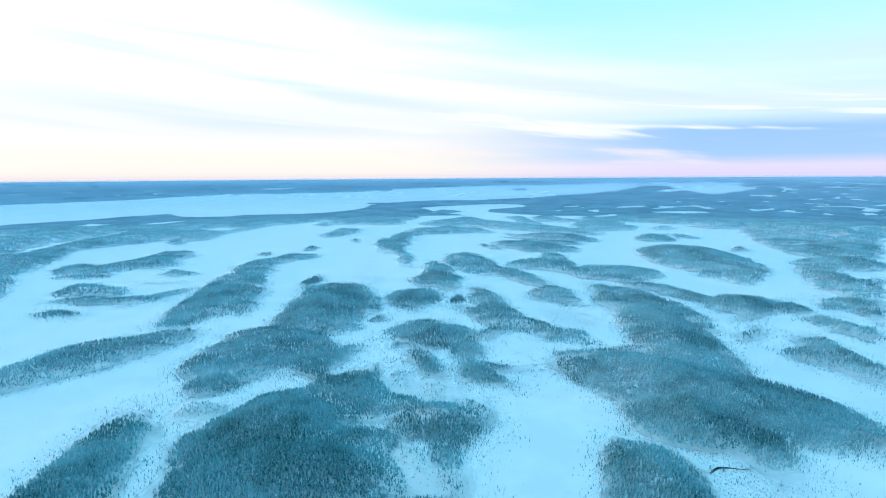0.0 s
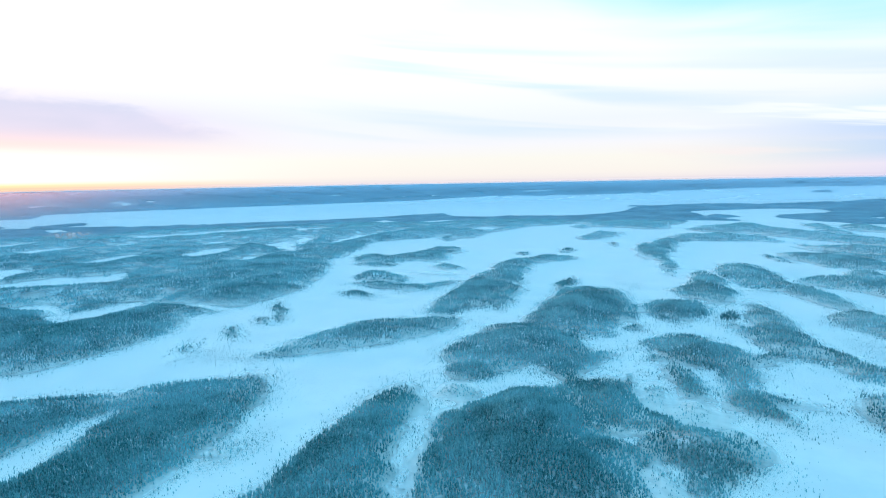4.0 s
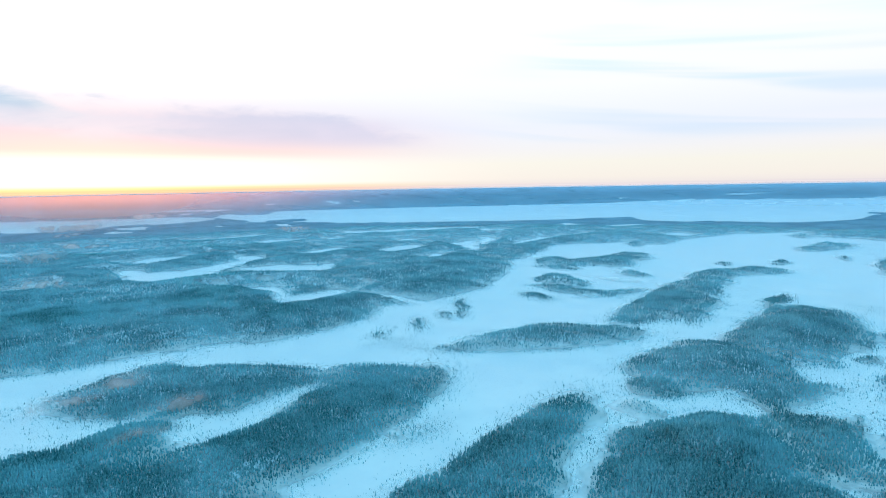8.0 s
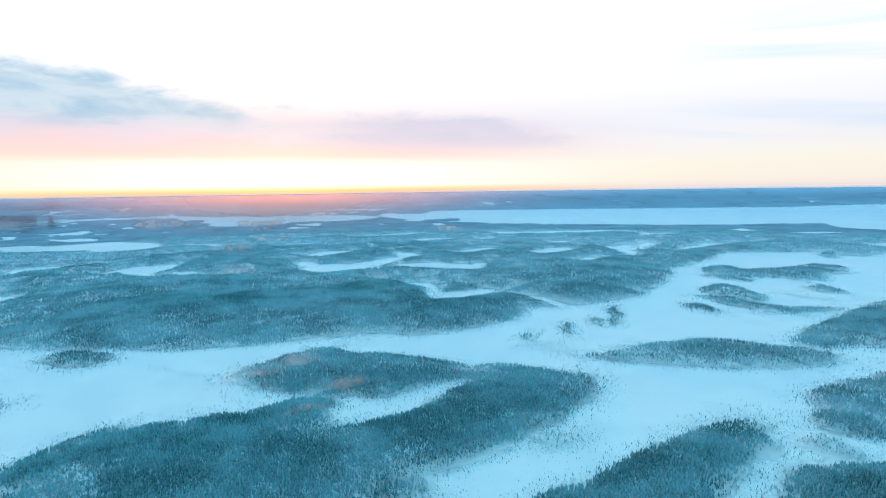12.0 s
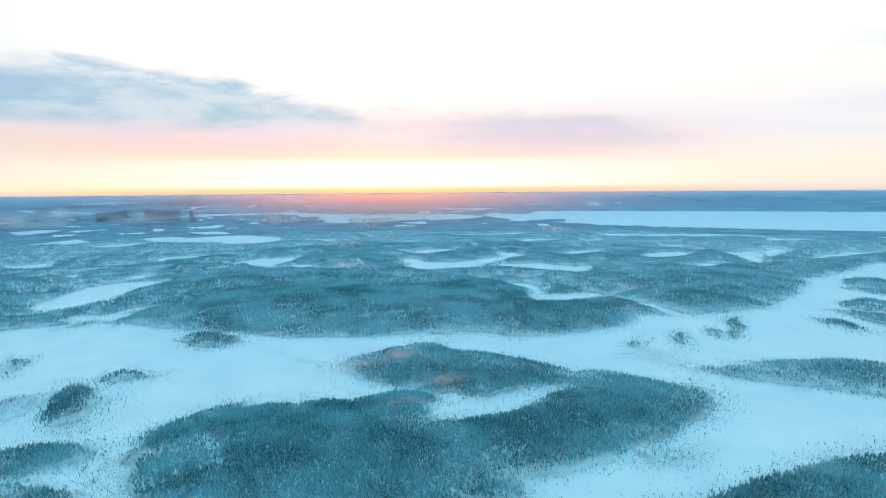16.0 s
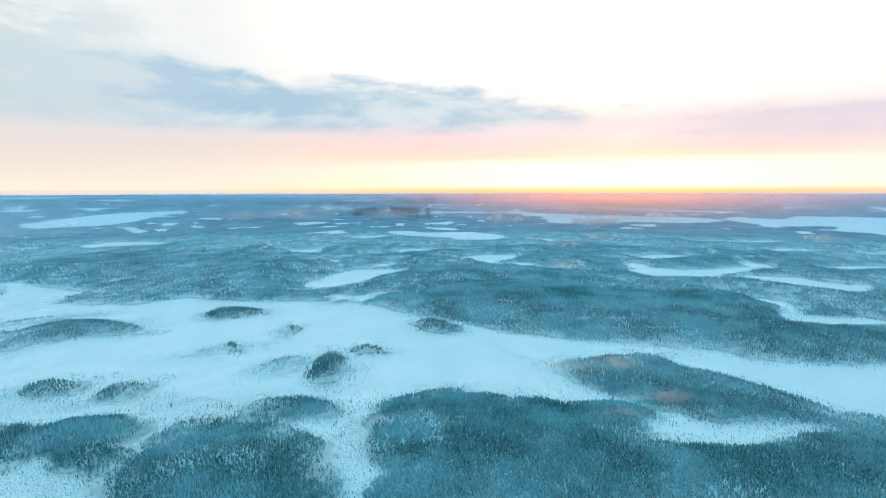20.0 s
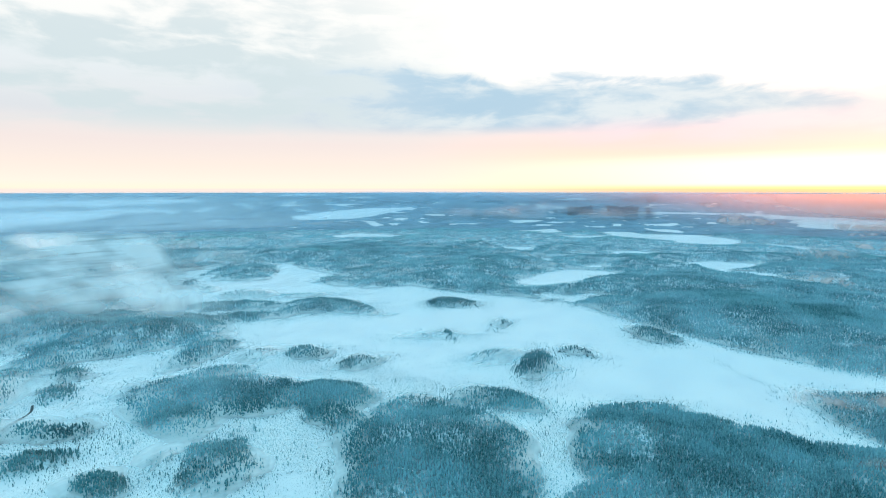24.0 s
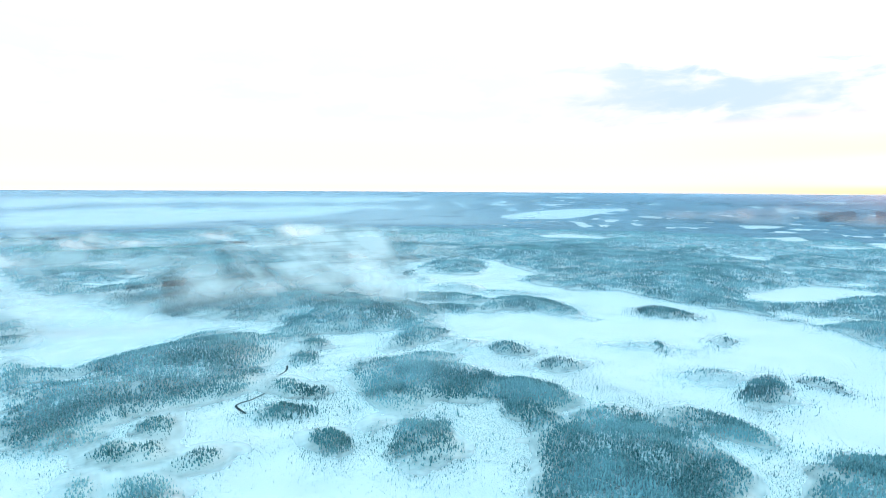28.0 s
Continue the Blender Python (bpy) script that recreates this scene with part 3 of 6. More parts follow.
opening((-2345, -240, 239, 195, 55), (-2498, -485, 140, 84, 32), (-2161, -90, 80, 26, 122), (-2480, -240, 118, 100, 160), (-2332, -451, 125, 24, 41))
opening((-3066, -642, 41, 27, 55), (-3035, -633, 43, 14, 26), (-3094, -681, 17, 9, 77), (-3071, -626, 23, 21, 140), (-3059, -667, 59, 3, 36))
opening((-3127, -420, 67, 58, 103), (-3188, -378, 29, 18, 96), (-3127, -477, 50, 24, 85), (-3067, -386, 34, 29, 11), (-3035, -373, 17, 11, 53), (-3065, -415, 28, 12, 63), (-3208, -362, 13, 8, 112), (-3149, -374, 32, 16, 147))
opening((-2776, -338, 108, 70, 23), (-2844, -424, 50, 20, 32), (-2872, -451, 26, 7, 30), (-2869, -320, 12, 10, 98), (-2813, -423, 64, 7, 22), (-2679, -314, 40, 17, 56), (-2863, -400, 60, 8, 76))
opening((-1742, -293, 86, 63, 98), (-1771, -175, 82, 40, 121), (-1689, -340, 27, 26, 57), (-1754, -135, 31, 11, 114), (-1678, -324, 40, 10, 86), (-1806, -314, 22, 6, 107))
opening((-1573, -67, 89, 77, 143), (-1446, 9, 57, 44, 103), (-1484, -49, 34, 18, 11), (-1630, -22, 61, 25, 113), (-1589, 0, 57, 10, 150), (-1562, -150, 21, 14, 16), (-1655, 24, 29, 11, 149))
opening((-1396, 113, 29, 10, 100), (-1393, 84, 28, 5, 94), (-1388, 131, 10, 6, 78), (-1405, 131, 13, 4, 106), (-1385, 120, 14, 2, 88), (-1400, 88, 15, 2, 102))
opening((-1899, 49, 65, 31, 109), (-1864, 43, 26, 13, 127), (-1898, -2, 33, 15, 83), (-1915, 9, 24, 5, 103), (-1919, 111, 15, 10, 108), (-1860, 20, 9, 8, 85))
opening((-2215, 119, 69, 37, 50), (-2167, 150, 19, 13, 39), (-2263, 88, 28, 11, 56), (-2222, 169, 20, 9, 55), (-2209, 73, 13, 6, 46), (-2198, 168, 18, 10, 136))
opening((-3492, 281, 358, 122, 30), (-3793, -259, 398, 62, 93), (-3545, 389, 183, 143, 171), (-3752, 59, 97, 44, 94), (-3719, 272, 121, 31, 75), (-3755, -536, 97, 90, 153), (-3703, -643, 77, 49, 100), (-3831, -1, 85, 51, 66))
opening((-4102, 593, 197, 46, 90), (-4141, 350, 98, 30, 71), (-4134, 754, 59, 13, 87), (-4144, 458, 111, 10, 87), (-4122, 788, 25, 13, 176), (-4075, 727, 53, 17, 97))
opening((-4515, 9, 238, 47, 89), (-4484, -137, 36, 16, 93), (-4482, 180, 53, 12, 97), (-4550, -31, 61, 19, 96), (-4532, 209, 50, 8, 85))
opening((-4395, -1189, 215, 68, 109), (-4491, -1050, 74, 27, 112), (-4389, -1034, 49, 26, 121), (-4361, -1375, 40, 25, 103), (-4351, -1105, 115, 7, 102))
opening((-1186, -366, 152, 60, 166), (-1282, -301, 43, 39, 6))
opening((-1385, -339, 34, 29, 141), (-1413, -331, 19, 10, 177), (-1411, -340, 12, 8, 170), (-1378, -369, 13, 5, 33), (-1381, -309, 13, 6, 17), (-1369, -322, 22, 7, 108))
opening((-972, -288, 61, 37, 118), (-946, -276, 27, 24, 142), (-1011, -250, 26, 15, 91), (-950, -345, 10, 6, 2), (-929, -301, 15, 5, 85))
opening((-462, -3507, 555, 482, 8), (-1045, -3482, 243, 195, 108), (-671, -3971, 147, 31, 173), (-54, -3193, 138, 122, 34), (1, -3784, 89, 86, 25))
opening((-506, -4372, 613, 138, 177), (-1193, -4270, 385, 75, 159), (-10, -4270, 255, 98, 79), (-935, -4299, 141, 58, 148), (-48, -4470, 153, 48, 169))
opening((-1804, -3959, 326, 105, 150), (-2133, -3777, 217, 30, 131), (-1621, -3961, 136, 89, 176), (-1719, -3886, 118, 35, 158), (-1495, -3912, 31, 18, 154), (-1618, -4125, 72, 47, 134))
opening((-1563, -3499, 242, 229, 163), (-1373, -3280, 217, 107, 38), (-1464, -3680, 91, 70, 117), (-1803, -3494, 77, 52, 102), (-1358, -3404, 115, 73, 47))
opening((-2041, -3318, 180, 124, 123), (-1959, -3466, 59, 43, 119), (-2140, -3347, 67, 57, 120), (-2016, -3195, 60, 38, 116))
opening((-2326, -3177, 82, 47, 26), (-2268, -3120, 22, 10, 25), (-2280, -3200, 25, 24, 12), (-2256, -3158, 44, 3, 88), (-2396, -3220, 17, 13, 162), (-2369, -3148, 16, 8, 38), (-2307, -3214, 21, 13, 177))
opening((-1480, -2352, 62, 31, 170), (-1496, -2317, 21, 14, 172), (-1526, -2362, 31, 18, 165), (-1434, -2377, 14, 13, 5), (-1501, -2302, 6, 5, 66), (-1554, -2366, 9, 5, 157), (-1424, -2364, 15, 8, 50))
opening((-1879, -3067, 71, 43, 158), (-1944, -3074, 22, 14, 4), (-1902, -3022, 28, 17, 145), (-1832, -3110, 16, 13, 94), (-1929, -3091, 27, 4, 158), (-1826, -3067, 19, 15, 166), (-1846, -3117, 12, 4, 177), (-1923, -3015, 22, 4, 50))
opening((-2344, -3767, 151, 52, 144), (-2431, -3737, 95, 23, 149), (-2259, -3867, 42, 17, 147), (-2401, -3679, 33, 15, 173), (-2364, -3692, 44, 7, 146), (-2237, -3796, 28, 10, 137))
opening((-80, -2397, 46, 36, 92), (-50, -2428, 22, 20, 3), (-38, -2438, 19, 11, 150), (-105, -2381, 23, 8, 111), (-105, -2428, 12, 11, 170))
opening((-611, -1954, 218, 33, 89), (-632, -1796, 70, 10, 92), (-607, -2170, 49, 9, 87), (-587, -1819, 60, 7, 91), (-639, -1826, 80, 4, 87))
opening((-883, -1807, 31, 26, 64), (-915, -1815, 12, 10, 75), (-868, -1778, 17, 12, 82), (-870, -1832, 13, 10, 138), (-862, -1762, 6, 5, 36), (-879, -1773, 14, 3, 38), (-862, -1823, 5, 4, 111), (-924, -1814, 11, 5, 30))
opening((-172, -1312, 80, 8, 50), (-204, -1429, 83, 17, 91), (-114, -1283, 40, 18, 136), (-215, -1345, 28, 17, 143), (-133, -1271, 30, 16, 15), (-145, -1256, 7, 7, 30), (-164, -1288, 14, 4, 57), (-110, -1272, 16, 13, 69))
opening((-898, -4292, 1003, 175, 170), (-2045, -3911, 642, 159, 156), (-79, -4252, 231, 165, 68), (-1568, -3953, 742, 51, 159))
opening((-888, -3481, 979, 396, 174), (-139, -3785, 246, 97, 10), (-83, -3420, 184, 177, 94), (-1867, -3463, 172, 124, 141), (-467, -3886, 260, 22, 1), (-1848, -3519, 303, 76, 153))
wood((598, 4227, 52, 41, 18), (633, 4198, 21, 9, 73), (630, 4257, 25, 14, 35), (561, 4253, 9, 8, 51), (615, 4187, 27, 5, 174), (554, 4202, 10, 8, 74))
wood((-136, 3017, 163, 56, 110), (-181, 2969, 92, 21, 94), (-135, 3136, 36, 12, 121), (-158, 2924, 32, 22, 103), (-189, 2898, 29, 9, 87), (-61, 2925, 29, 13, 91))
wood((18, 2945, 70, 62, 99), (0, 3014, 27, 23, 156), (71, 2933, 36, 21, 42), (-23, 3009, 36, 3, 65), (-11, 2890, 33, 21, 76), (24, 2880, 31, 5, 30))
wood((451, 2992, 199, 130, 45), (532, 3169, 38, 27, 165), (299, 3004, 80, 28, 60), (570, 3099, 68, 63, 93), (581, 2943, 32, 11, 61))
wood((486, 2428, 165, 60, 94), (502, 2597, 63, 24, 77), (536, 2337, 66, 47, 83), (450, 2311, 40, 26, 138), (556, 2406, 52, 7, 104), (577, 2318, 23, 17, 86), (428, 2356, 48, 9, 93), (522, 2552, 29, 8, 87))
wood((354, 2407, 189, 34, 95), (370, 2540, 78, 11, 94), (325, 2474, 100, 15, 99), (387, 2228, 49, 11, 94), (387, 2368, 169, 2, 93), (355, 2585, 18, 17, 6))
wood((246, 2090, 399, 99, 134), (62, 2251, 161, 128, 37), (377, 2034, 122, 58, 145), (100, 2354, 121, 86, 101), (414, 1874, 139, 49, 134))
wood((13, 1921, 151, 85, 11), (-70, 1971, 53, 44, 105), (120, 2000, 29, 27, 35), (-83, 1872, 82, 39, 72), (125, 1915, 74, 26, 126), (-113, 1946, 36, 19, 79))
wood((361, 1690, 131, 75, 139), (238, 1764, 46, 11, 112), (310, 1788, 21, 16, 30), (365, 1597, 29, 11, 150), (267, 1729, 49, 28, 116))
wood((249, 1491, 137, 76, 128), (227, 1406, 24, 19, 81), (246, 1573, 37, 29, 122))
wood((331, 1559, 65, 29, 159), (286, 1603, 71, 17, 127), (242, 1669, 17, 6, 138), (377, 1567, 16, 14, 25), (270, 1592, 11, 8, 90), (340, 1532, 27, 13, 177), (251, 1662, 47, 4, 127), (316, 1593, 29, 3, 130), (255, 1619, 62, 3, 112))
wood((62, 1215, 140, 53, 102), (129, 1088, 137, 27, 112), (71, 1326, 48, 16, 115), (154, 992, 35, 11, 111), (156, 1070, 63, 17, 111))
wood((-8, 1066, 133, 32, 95), (-38, 1002, 47, 15, 91), (-13, 962, 21, 18, 169), (19, 1004, 57, 11, 88), (-28, 1196, 28, 7, 69), (-13, 1202, 23, 6, 118))
wood((348, 1072, 89, 84, 162), (220, 1186, 73, 73, 95), (266, 1280, 77, 33, 80), (264, 1105, 64, 33, 135), (284, 1244, 56, 14, 84), (332, 994, 26, 18, 125))
wood((185, 881, 58, 33, 84), (198, 834, 27, 14, 75), (153, 849, 10, 5, 112), (192, 816, 17, 6, 156), (181, 938, 8, 7, 103))
wood((277, 631, 280, 52, 80), (231, 477, 141, 71, 135), (271, 863, 87, 22, 84), (200, 416, 52, 49, 78), (306, 885, 44, 20, 98), (344, 738, 73, 19, 83), (227, 591, 61, 10, 6))
wood((456, 799, 61, 51, 53), (392, 880, 92, 22, 110), (507, 776, 30, 23, 123), (350, 939, 26, 8, 110), (401, 905, 35, 8, 102), (472, 769, 59, 13, 43))
wood((596, 1259, 215, 116, 85), (606, 1061, 108, 41, 50), (533, 1049, 33, 22, 58), (550, 970, 20, 19, 93))
wood((656, 1666, 91, 49, 65), (686, 1621, 40, 12, 58), (667, 1734, 48, 12, 58), (611, 1683, 11, 10, 22))
wood((764, 1710, 52, 24, 104), (786, 1666, 18, 7, 100), (745, 1756, 18, 7, 110), (749, 1688, 19, 8, 111), (778, 1734, 9, 8, 83))
wood((818, 1984, 58, 27, 60), (804, 2007, 23, 10, 42), (785, 1940, 12, 6, 71), (852, 2020, 31, 7, 69), (834, 1957, 19, 4, 61))
wood((999, 1975, 56, 23, 148), (1053, 1955, 11, 10, 32), (960, 2018, 24, 9, 145), (988, 1956, 21, 19, 134), (945, 2035, 8, 4, 162), (1043, 1968, 42, 5, 150), (959, 2010, 11, 9, 178), (972, 1970, 15, 9, 138), (979, 1942, 8, 6, 66))
wood((611, 2097, 226, 99, 72), (630, 2294, 160, 36, 74), (689, 2001, 88, 33, 65), (669, 2341, 56, 28, 122), (507, 1950, 73, 23, 92))
wood((620, 794, 50, 39, 34), (608, 746, 26, 17, 66), (650, 819, 33, 10, 140), (635, 757, 41, 4, 50), (573, 775, 8, 7, 172))
wood((521, 681, 38, 15, 102), (542, 663, 10, 8, 43), (520, 711, 16, 8, 50), (505, 698, 13, 7, 83), (519, 655, 15, 9, 171), (553, 667, 3, 2, 160), (508, 662, 12, 2, 91), (528, 709, 6, 4, 63), (538, 653, 13, 3, 48))
wood((427, 560, 66, 22, 83), (400, 562, 26, 22, 80), (410, 538, 17, 14, 34), (449, 599, 23, 7, 81), (440, 528, 12, 10, 48))
wood((138, 319, 53, 32, 86), (109, 293, 27, 11, 78), (98, 276, 10, 4, 58), (127, 363, 15, 10, 69))
wood((-176, 799, 173, 64, 89), (-109, 819, 43, 12, 97), (-230, 901, 54, 13, 92), (-194, 940, 33, 32, 6), (-160, 650, 35, 15, 105), (-124, 690, 15, 13, 55))
wood((-209, 590, 91, 70, 67), (-137, 570, 62, 27, 101), (-225, 661, 45, 29, 15), (-112, 578, 33, 16, 76), (-224, 498, 27, 23, 94))
wood((-15, 653, 57, 48, 163), (27, 598, 46, 18, 96), (-55, 636, 28, 25, 148), (-30, 702, 28, 14, 24))
wood((38, 520, 27, 15, 112), (46, 536, 24, 9, 174), (52, 502, 15, 8, 124), (44, 545, 10, 4, 174), (29, 506, 9, 4, 145), (23, 518, 9, 2, 85))
wood((-21, 556, 43, 12, 105), (-37, 576, 11, 9, 50), (-36, 563, 19, 4, 133), (-15, 578, 8, 2, 115), (-21, 522, 5, 3, 113), (-8, 555, 17, 2, 104), (-37, 589, 9, 2, 49))
wood((-50, 860, 58, 41, 83), (-36, 815, 25, 13, 51), (-72, 898, 16, 12, 45), (-61, 802, 15, 6, 129), (-87, 862, 18, 7, 79), (-31, 906, 13, 13, 35), (-16, 898, 16, 4, 116))
wood((75, 798, 132, 25, 97), (98, 711, 97, 20, 130), (66, 669, 37, 9, 54), (143, 650, 22, 21, 146), (81, 737, 66, 27, 89), (165, 656, 13, 11, 27))
wood((-387, 957, 252, 50, 95), (-377, 1290, 71, 35, 76), (-418, 1195, 98, 37, 87), (-343, 1311, 45, 24, 69), (-320, 872, 77, 12, 101), (-326, 830, 63, 17, 82))
wood((-138, 1651, 241, 37, 88), (-111, 1380, 159, 14, 99), (-166, 1570, 131, 30, 96), (-129, 1418, 31, 15, 90), (-128, 1885, 23, 18, 83), (-121, 1488, 71, 13, 91))
wood((-357, 1897, 131, 45, 79), (-372, 1982, 45, 26, 91), (-371, 1781, 23, 21, 23), (-402, 1836, 29, 13, 89), (-316, 2008, 17, 7, 93), (-375, 1759, 10, 8, 175))
wood((-496, 2231, 65, 25, 99), (-502, 2185, 33, 8, 122), (-509, 2296, 28, 9, 103), (-472, 2226, 21, 10, 104))
wood((-3419, 1505, 128, 79, 52), (-3393, 1622, 42, 22, 104), (-3394, 1423, 23, 16, 30), (-3504, 1528, 22, 10, 72), (-3332, 1534, 41, 18, 49))
wood((-2869, 1472, 118, 55, 85), (-2912, 1402, 32, 28, 121), (-2879, 1583, 21, 18, 130), (-2820, 1549, 21, 13, 100), (-2897, 1573, 30, 4, 71))
wood((-3172, 751, 97, 40, 95), (-3144, 806, 26, 19, 100), (-3189, 668, 21, 18, 178), (-3202, 828, 20, 9, 89), (-3145, 667, 12, 10, 20), (-3204, 690, 33, 5, 99))
wood((-910, 490, 30, 19, 109), (-916, 466, 7, 6, 90), (-918, 521, 6, 5, 114), (-897, 470, 8, 7, 171), (-894, 494, 9, 5, 89))
wood((-2083, 1421, 74, 43, 9), (-2054, 1383, 22, 11, 30), (-2153, 1397, 21, 12, 165), (-2009, 1438, 17, 10, 32), (-2110, 1453, 23, 18, 34), (-2084, 1378, 19, 4, 173))
wood((-711, 1213, 161, 57, 71), (-704, 1351, 78, 39, 80), (-779, 1134, 106, 45, 132), (-654, 1221, 60, 40, 114), (-719, 1099, 47, 21, 127))
wood((-639, 931, 46, 44, 106), (-584, 922, 34, 24, 119), (-669, 966, 23, 18, 47))
wood((-537, 851, 60, 19, 7), (-478, 892, 47, 11, 72), (-587, 859, 39, 15, 5), (-509, 869, 23, 8, 28), (-592, 874, 9, 4, 162))
wood((-551, 1099, 31, 22, 160), (-567, 1124, 13, 8, 124), (-522, 1099, 8, 6, 40), (-542, 1077, 8, 7, 126), (-556, 1124, 23, 3, 147), (-575, 1090, 9, 4, 155), (-575, 1119, 10, 4, 84))
wood((-396, 575, 114, 45, 56), (-423, 493, 62, 16, 49), (-460, 471, 20, 6, 79), (-422, 602, 41, 18, 59), (-330, 666, 19, 6, 115))
wood((-390, 209, 173, 61, 100), (-548, 172, 128, 67, 59), (-396, 81, 114, 49, 24), (-443, 318, 68, 39, 45), (-429, 67, 75, 43, 149))
wood((-238, 299, 120, 31, 101), (-195, 240, 33, 23, 100), (-236, 209, 35, 25, 104), (-219, 275, 27, 24, 24), (-240, 385, 30, 18, 119))
wood((-3525, 156, 61, 47, 139), (-3481, 163, 28, 16, 80), (-3500, 96, 21, 18, 57), (-3521, 102, 48, 9, 134), (-3581, 159, 14, 8, 90), (-3488, 191, 31, 3, 162), (-3555, 208, 10, 9, 155))
wood((-1035, -286, 53, 27, 148), (-1054, -306, 14, 7, 145), (-1052, -252, 11, 7, 143), (-994, -319, 9, 6, 172), (-999, -287, 10, 8, 176))
wood((-941, -217, 36, 32, 164), (-924, -249, 14, 8, 169), (-964, -221, 23, 14, 47), (-913, -242, 18, 4, 73), (-927, -193, 11, 9, 88))
wood((-563, 145, 97, 68, 67), (-614, 157, 47, 29, 168), (-498, 187, 31, 29, 11), (-637, 124, 52, 8, 109), (-570, 233, 16, 13, 15))
wood((-398, 21, 145, 98, 68), (-322, -50, 43, 41, 143), (-397, 155, 32, 18, 141), (-485, -81, 39, 17, 128), (-473, 92, 27, 20, 73), (-293, -18, 66, 9, 101))
wood((-450, -199, 41, 27, 88), (-446, -166, 15, 12, 176), (-428, -221, 14, 5, 61))
wood((-337, -193, 92, 61, 52), (-394, -257, 31, 24, 143), (-316, -253, 19, 10, 28), (-293, -118, 23, 15, 35), (-394, -168, 31, 10, 60))
wood((-341, -294, 29, 17, 77), (-338, -317, 14, 12, 72), (-323, -276, 10, 4, 80), (-327, -269, 10, 3, 164), (-355, -286, 14, 4, 67))
wood((-379, -352, 47, 27, 122), (-347, -374, 11, 10, 52), (-383, -314, 18, 8, 150), (-411, -343, 10, 4, 97))
wood((-674, -611, 69, 31, 124), (-620, -648, 32, 19, 42), (-693, -548, 18, 18, 90), (-619, -633, 30, 9, 128), (-700, -620, 35, 9, 129), (-591, -637, 10, 5, 64), (-719, -587, 10, 6, 107))
wood((26, -977, 44, 6, 96), (28, -948, 16, 4, 96), (32, -1018, 18, 2, 92), (29, -1019, 22, 2, 104), (31, -963, 34, 2, 92), (22, -982, 12, 2, 91), (30, -934, 3, 2, 88), (20, -948, 9, 2, 103), (19, -962, 23, 2, 94))
wood((19, -871, 29, 11, 102), (26, -850, 8, 5, 103), (20, -895, 9, 3, 97), (26, -857, 10, 3, 109), (7, -869, 6, 2, 106))
wood((-112, -629, 154, 92, 32), (13, -686, 68, 15, 93), (-147, -548, 51, 21, 24), (-17, -666, 60, 20, 119), (-163, -733, 53, 18, 30), (-244, -673, 28, 27, 117), (-6, -508, 35, 21, 138), (-153, -524, 22, 7, 19))
wood((-331, -440, 91, 51, 114), (-378, -347, 45, 34, 99), (-277, -444, 62, 25, 78), (-352, -486, 44, 26, 174), (-350, -317, 26, 16, 82))
wood((-426, -572, 36, 20, 26), (-457, -573, 9, 7, 41), (-396, -557, 10, 6, 52), (-399, -549, 16, 2, 179), (-410, -585, 8, 4, 51))
wood((-546, -682, 61, 23, 146), (-502, -715, 23, 8, 146), (-585, -676, 24, 6, 142), (-569, -648, 18, 7, 151), (-537, -663, 27, 4, 146), (-492, -715, 15, 4, 116))
wood((-613, -748, 62, 23, 126), (-627, -758, 27, 16, 96), (-610, -786, 27, 5, 162), (-573, -797, 8, 5, 92), (-586, -752, 20, 5, 113))
wood((-685, -628, 64, 46, 109), (-694, -584, 34, 25, 155), (-651, -675, 16, 10, 45), (-730, -635, 12, 7, 87), (-639, -623, 13, 7, 108))
wood((-15, -381, 35, 7, 86), (-17, -352, 7, 4, 91), (-7, -363, 11, 3, 86), (-19, -363, 13, 2, 88), (-7, -373, 20, 2, 80), (-20, -411, 4, 2, 105), (-19, -345, 3, 2, 91))
wood((-50, -359, 40, 17, 90), (-34, -347, 16, 4, 86), (-56, -333, 21, 7, 98), (-42, -389, 8, 3, 79))
wood((-235, -325, 40, 24, 52), (-239, -297, 13, 9, 28), (-262, -329, 16, 3, 60), (-242, -353, 12, 7, 57))
wood((-338, -203, 86, 69, 47), (-269, -200, 41, 28, 42), (-398, -261, 26, 23, 13))
wood((-305, 3058, 551, 148, 76), (-29, 3453, 292, 159, 16), (-283, 2525, 245, 130, 72), (311, 3482, 155, 93, 163), (-346, 2836, 222, 179, 133))
wood((897, 3555, 456, 265, 20), (1271, 3770, 116, 112, 111), (1104, 3851, 128, 28, 4), (988, 3307, 171, 46, 25), (1345, 3857, 70, 27, 10), (579, 3318, 112, 83, 115), (541, 3627, 121, 21, 49))
wood((1453, 4005, 134, 66, 55), (1393, 4043, 40, 25, 64), (1530, 4118, 18, 15, 63), (1455, 3911, 42, 14, 52), (1369, 3996, 56, 6, 85))
wood((-1464, 2535, 219, 139, 45), (-1624, 2414, 91, 32, 81), (-1314, 2571, 83, 39, 42), (-1491, 2368, 55, 38, 115), (-1343, 2483, 47, 45, 170))
wood((-1782, -3725, 359, 48, 154), (-1511, -3823, 78, 35, 149), (-2016, -3573, 199, 37, 150), (-1777, -3777, 135, 13, 154))
wood((-1097, -3993, 378, 92, 167), (-495, -4010, 546, 28, 12), (-691, -4013, 237, 22, 4), (-48, -3917, 144, 26, 10), (-1307, -3881, 154, 22, 173))
wood((-87, 468, 55, 36, 117), (-82, 514, 18, 9, 145), (-50, 446, 12, 6, 114), (-63, 497, 19, 2, 108))
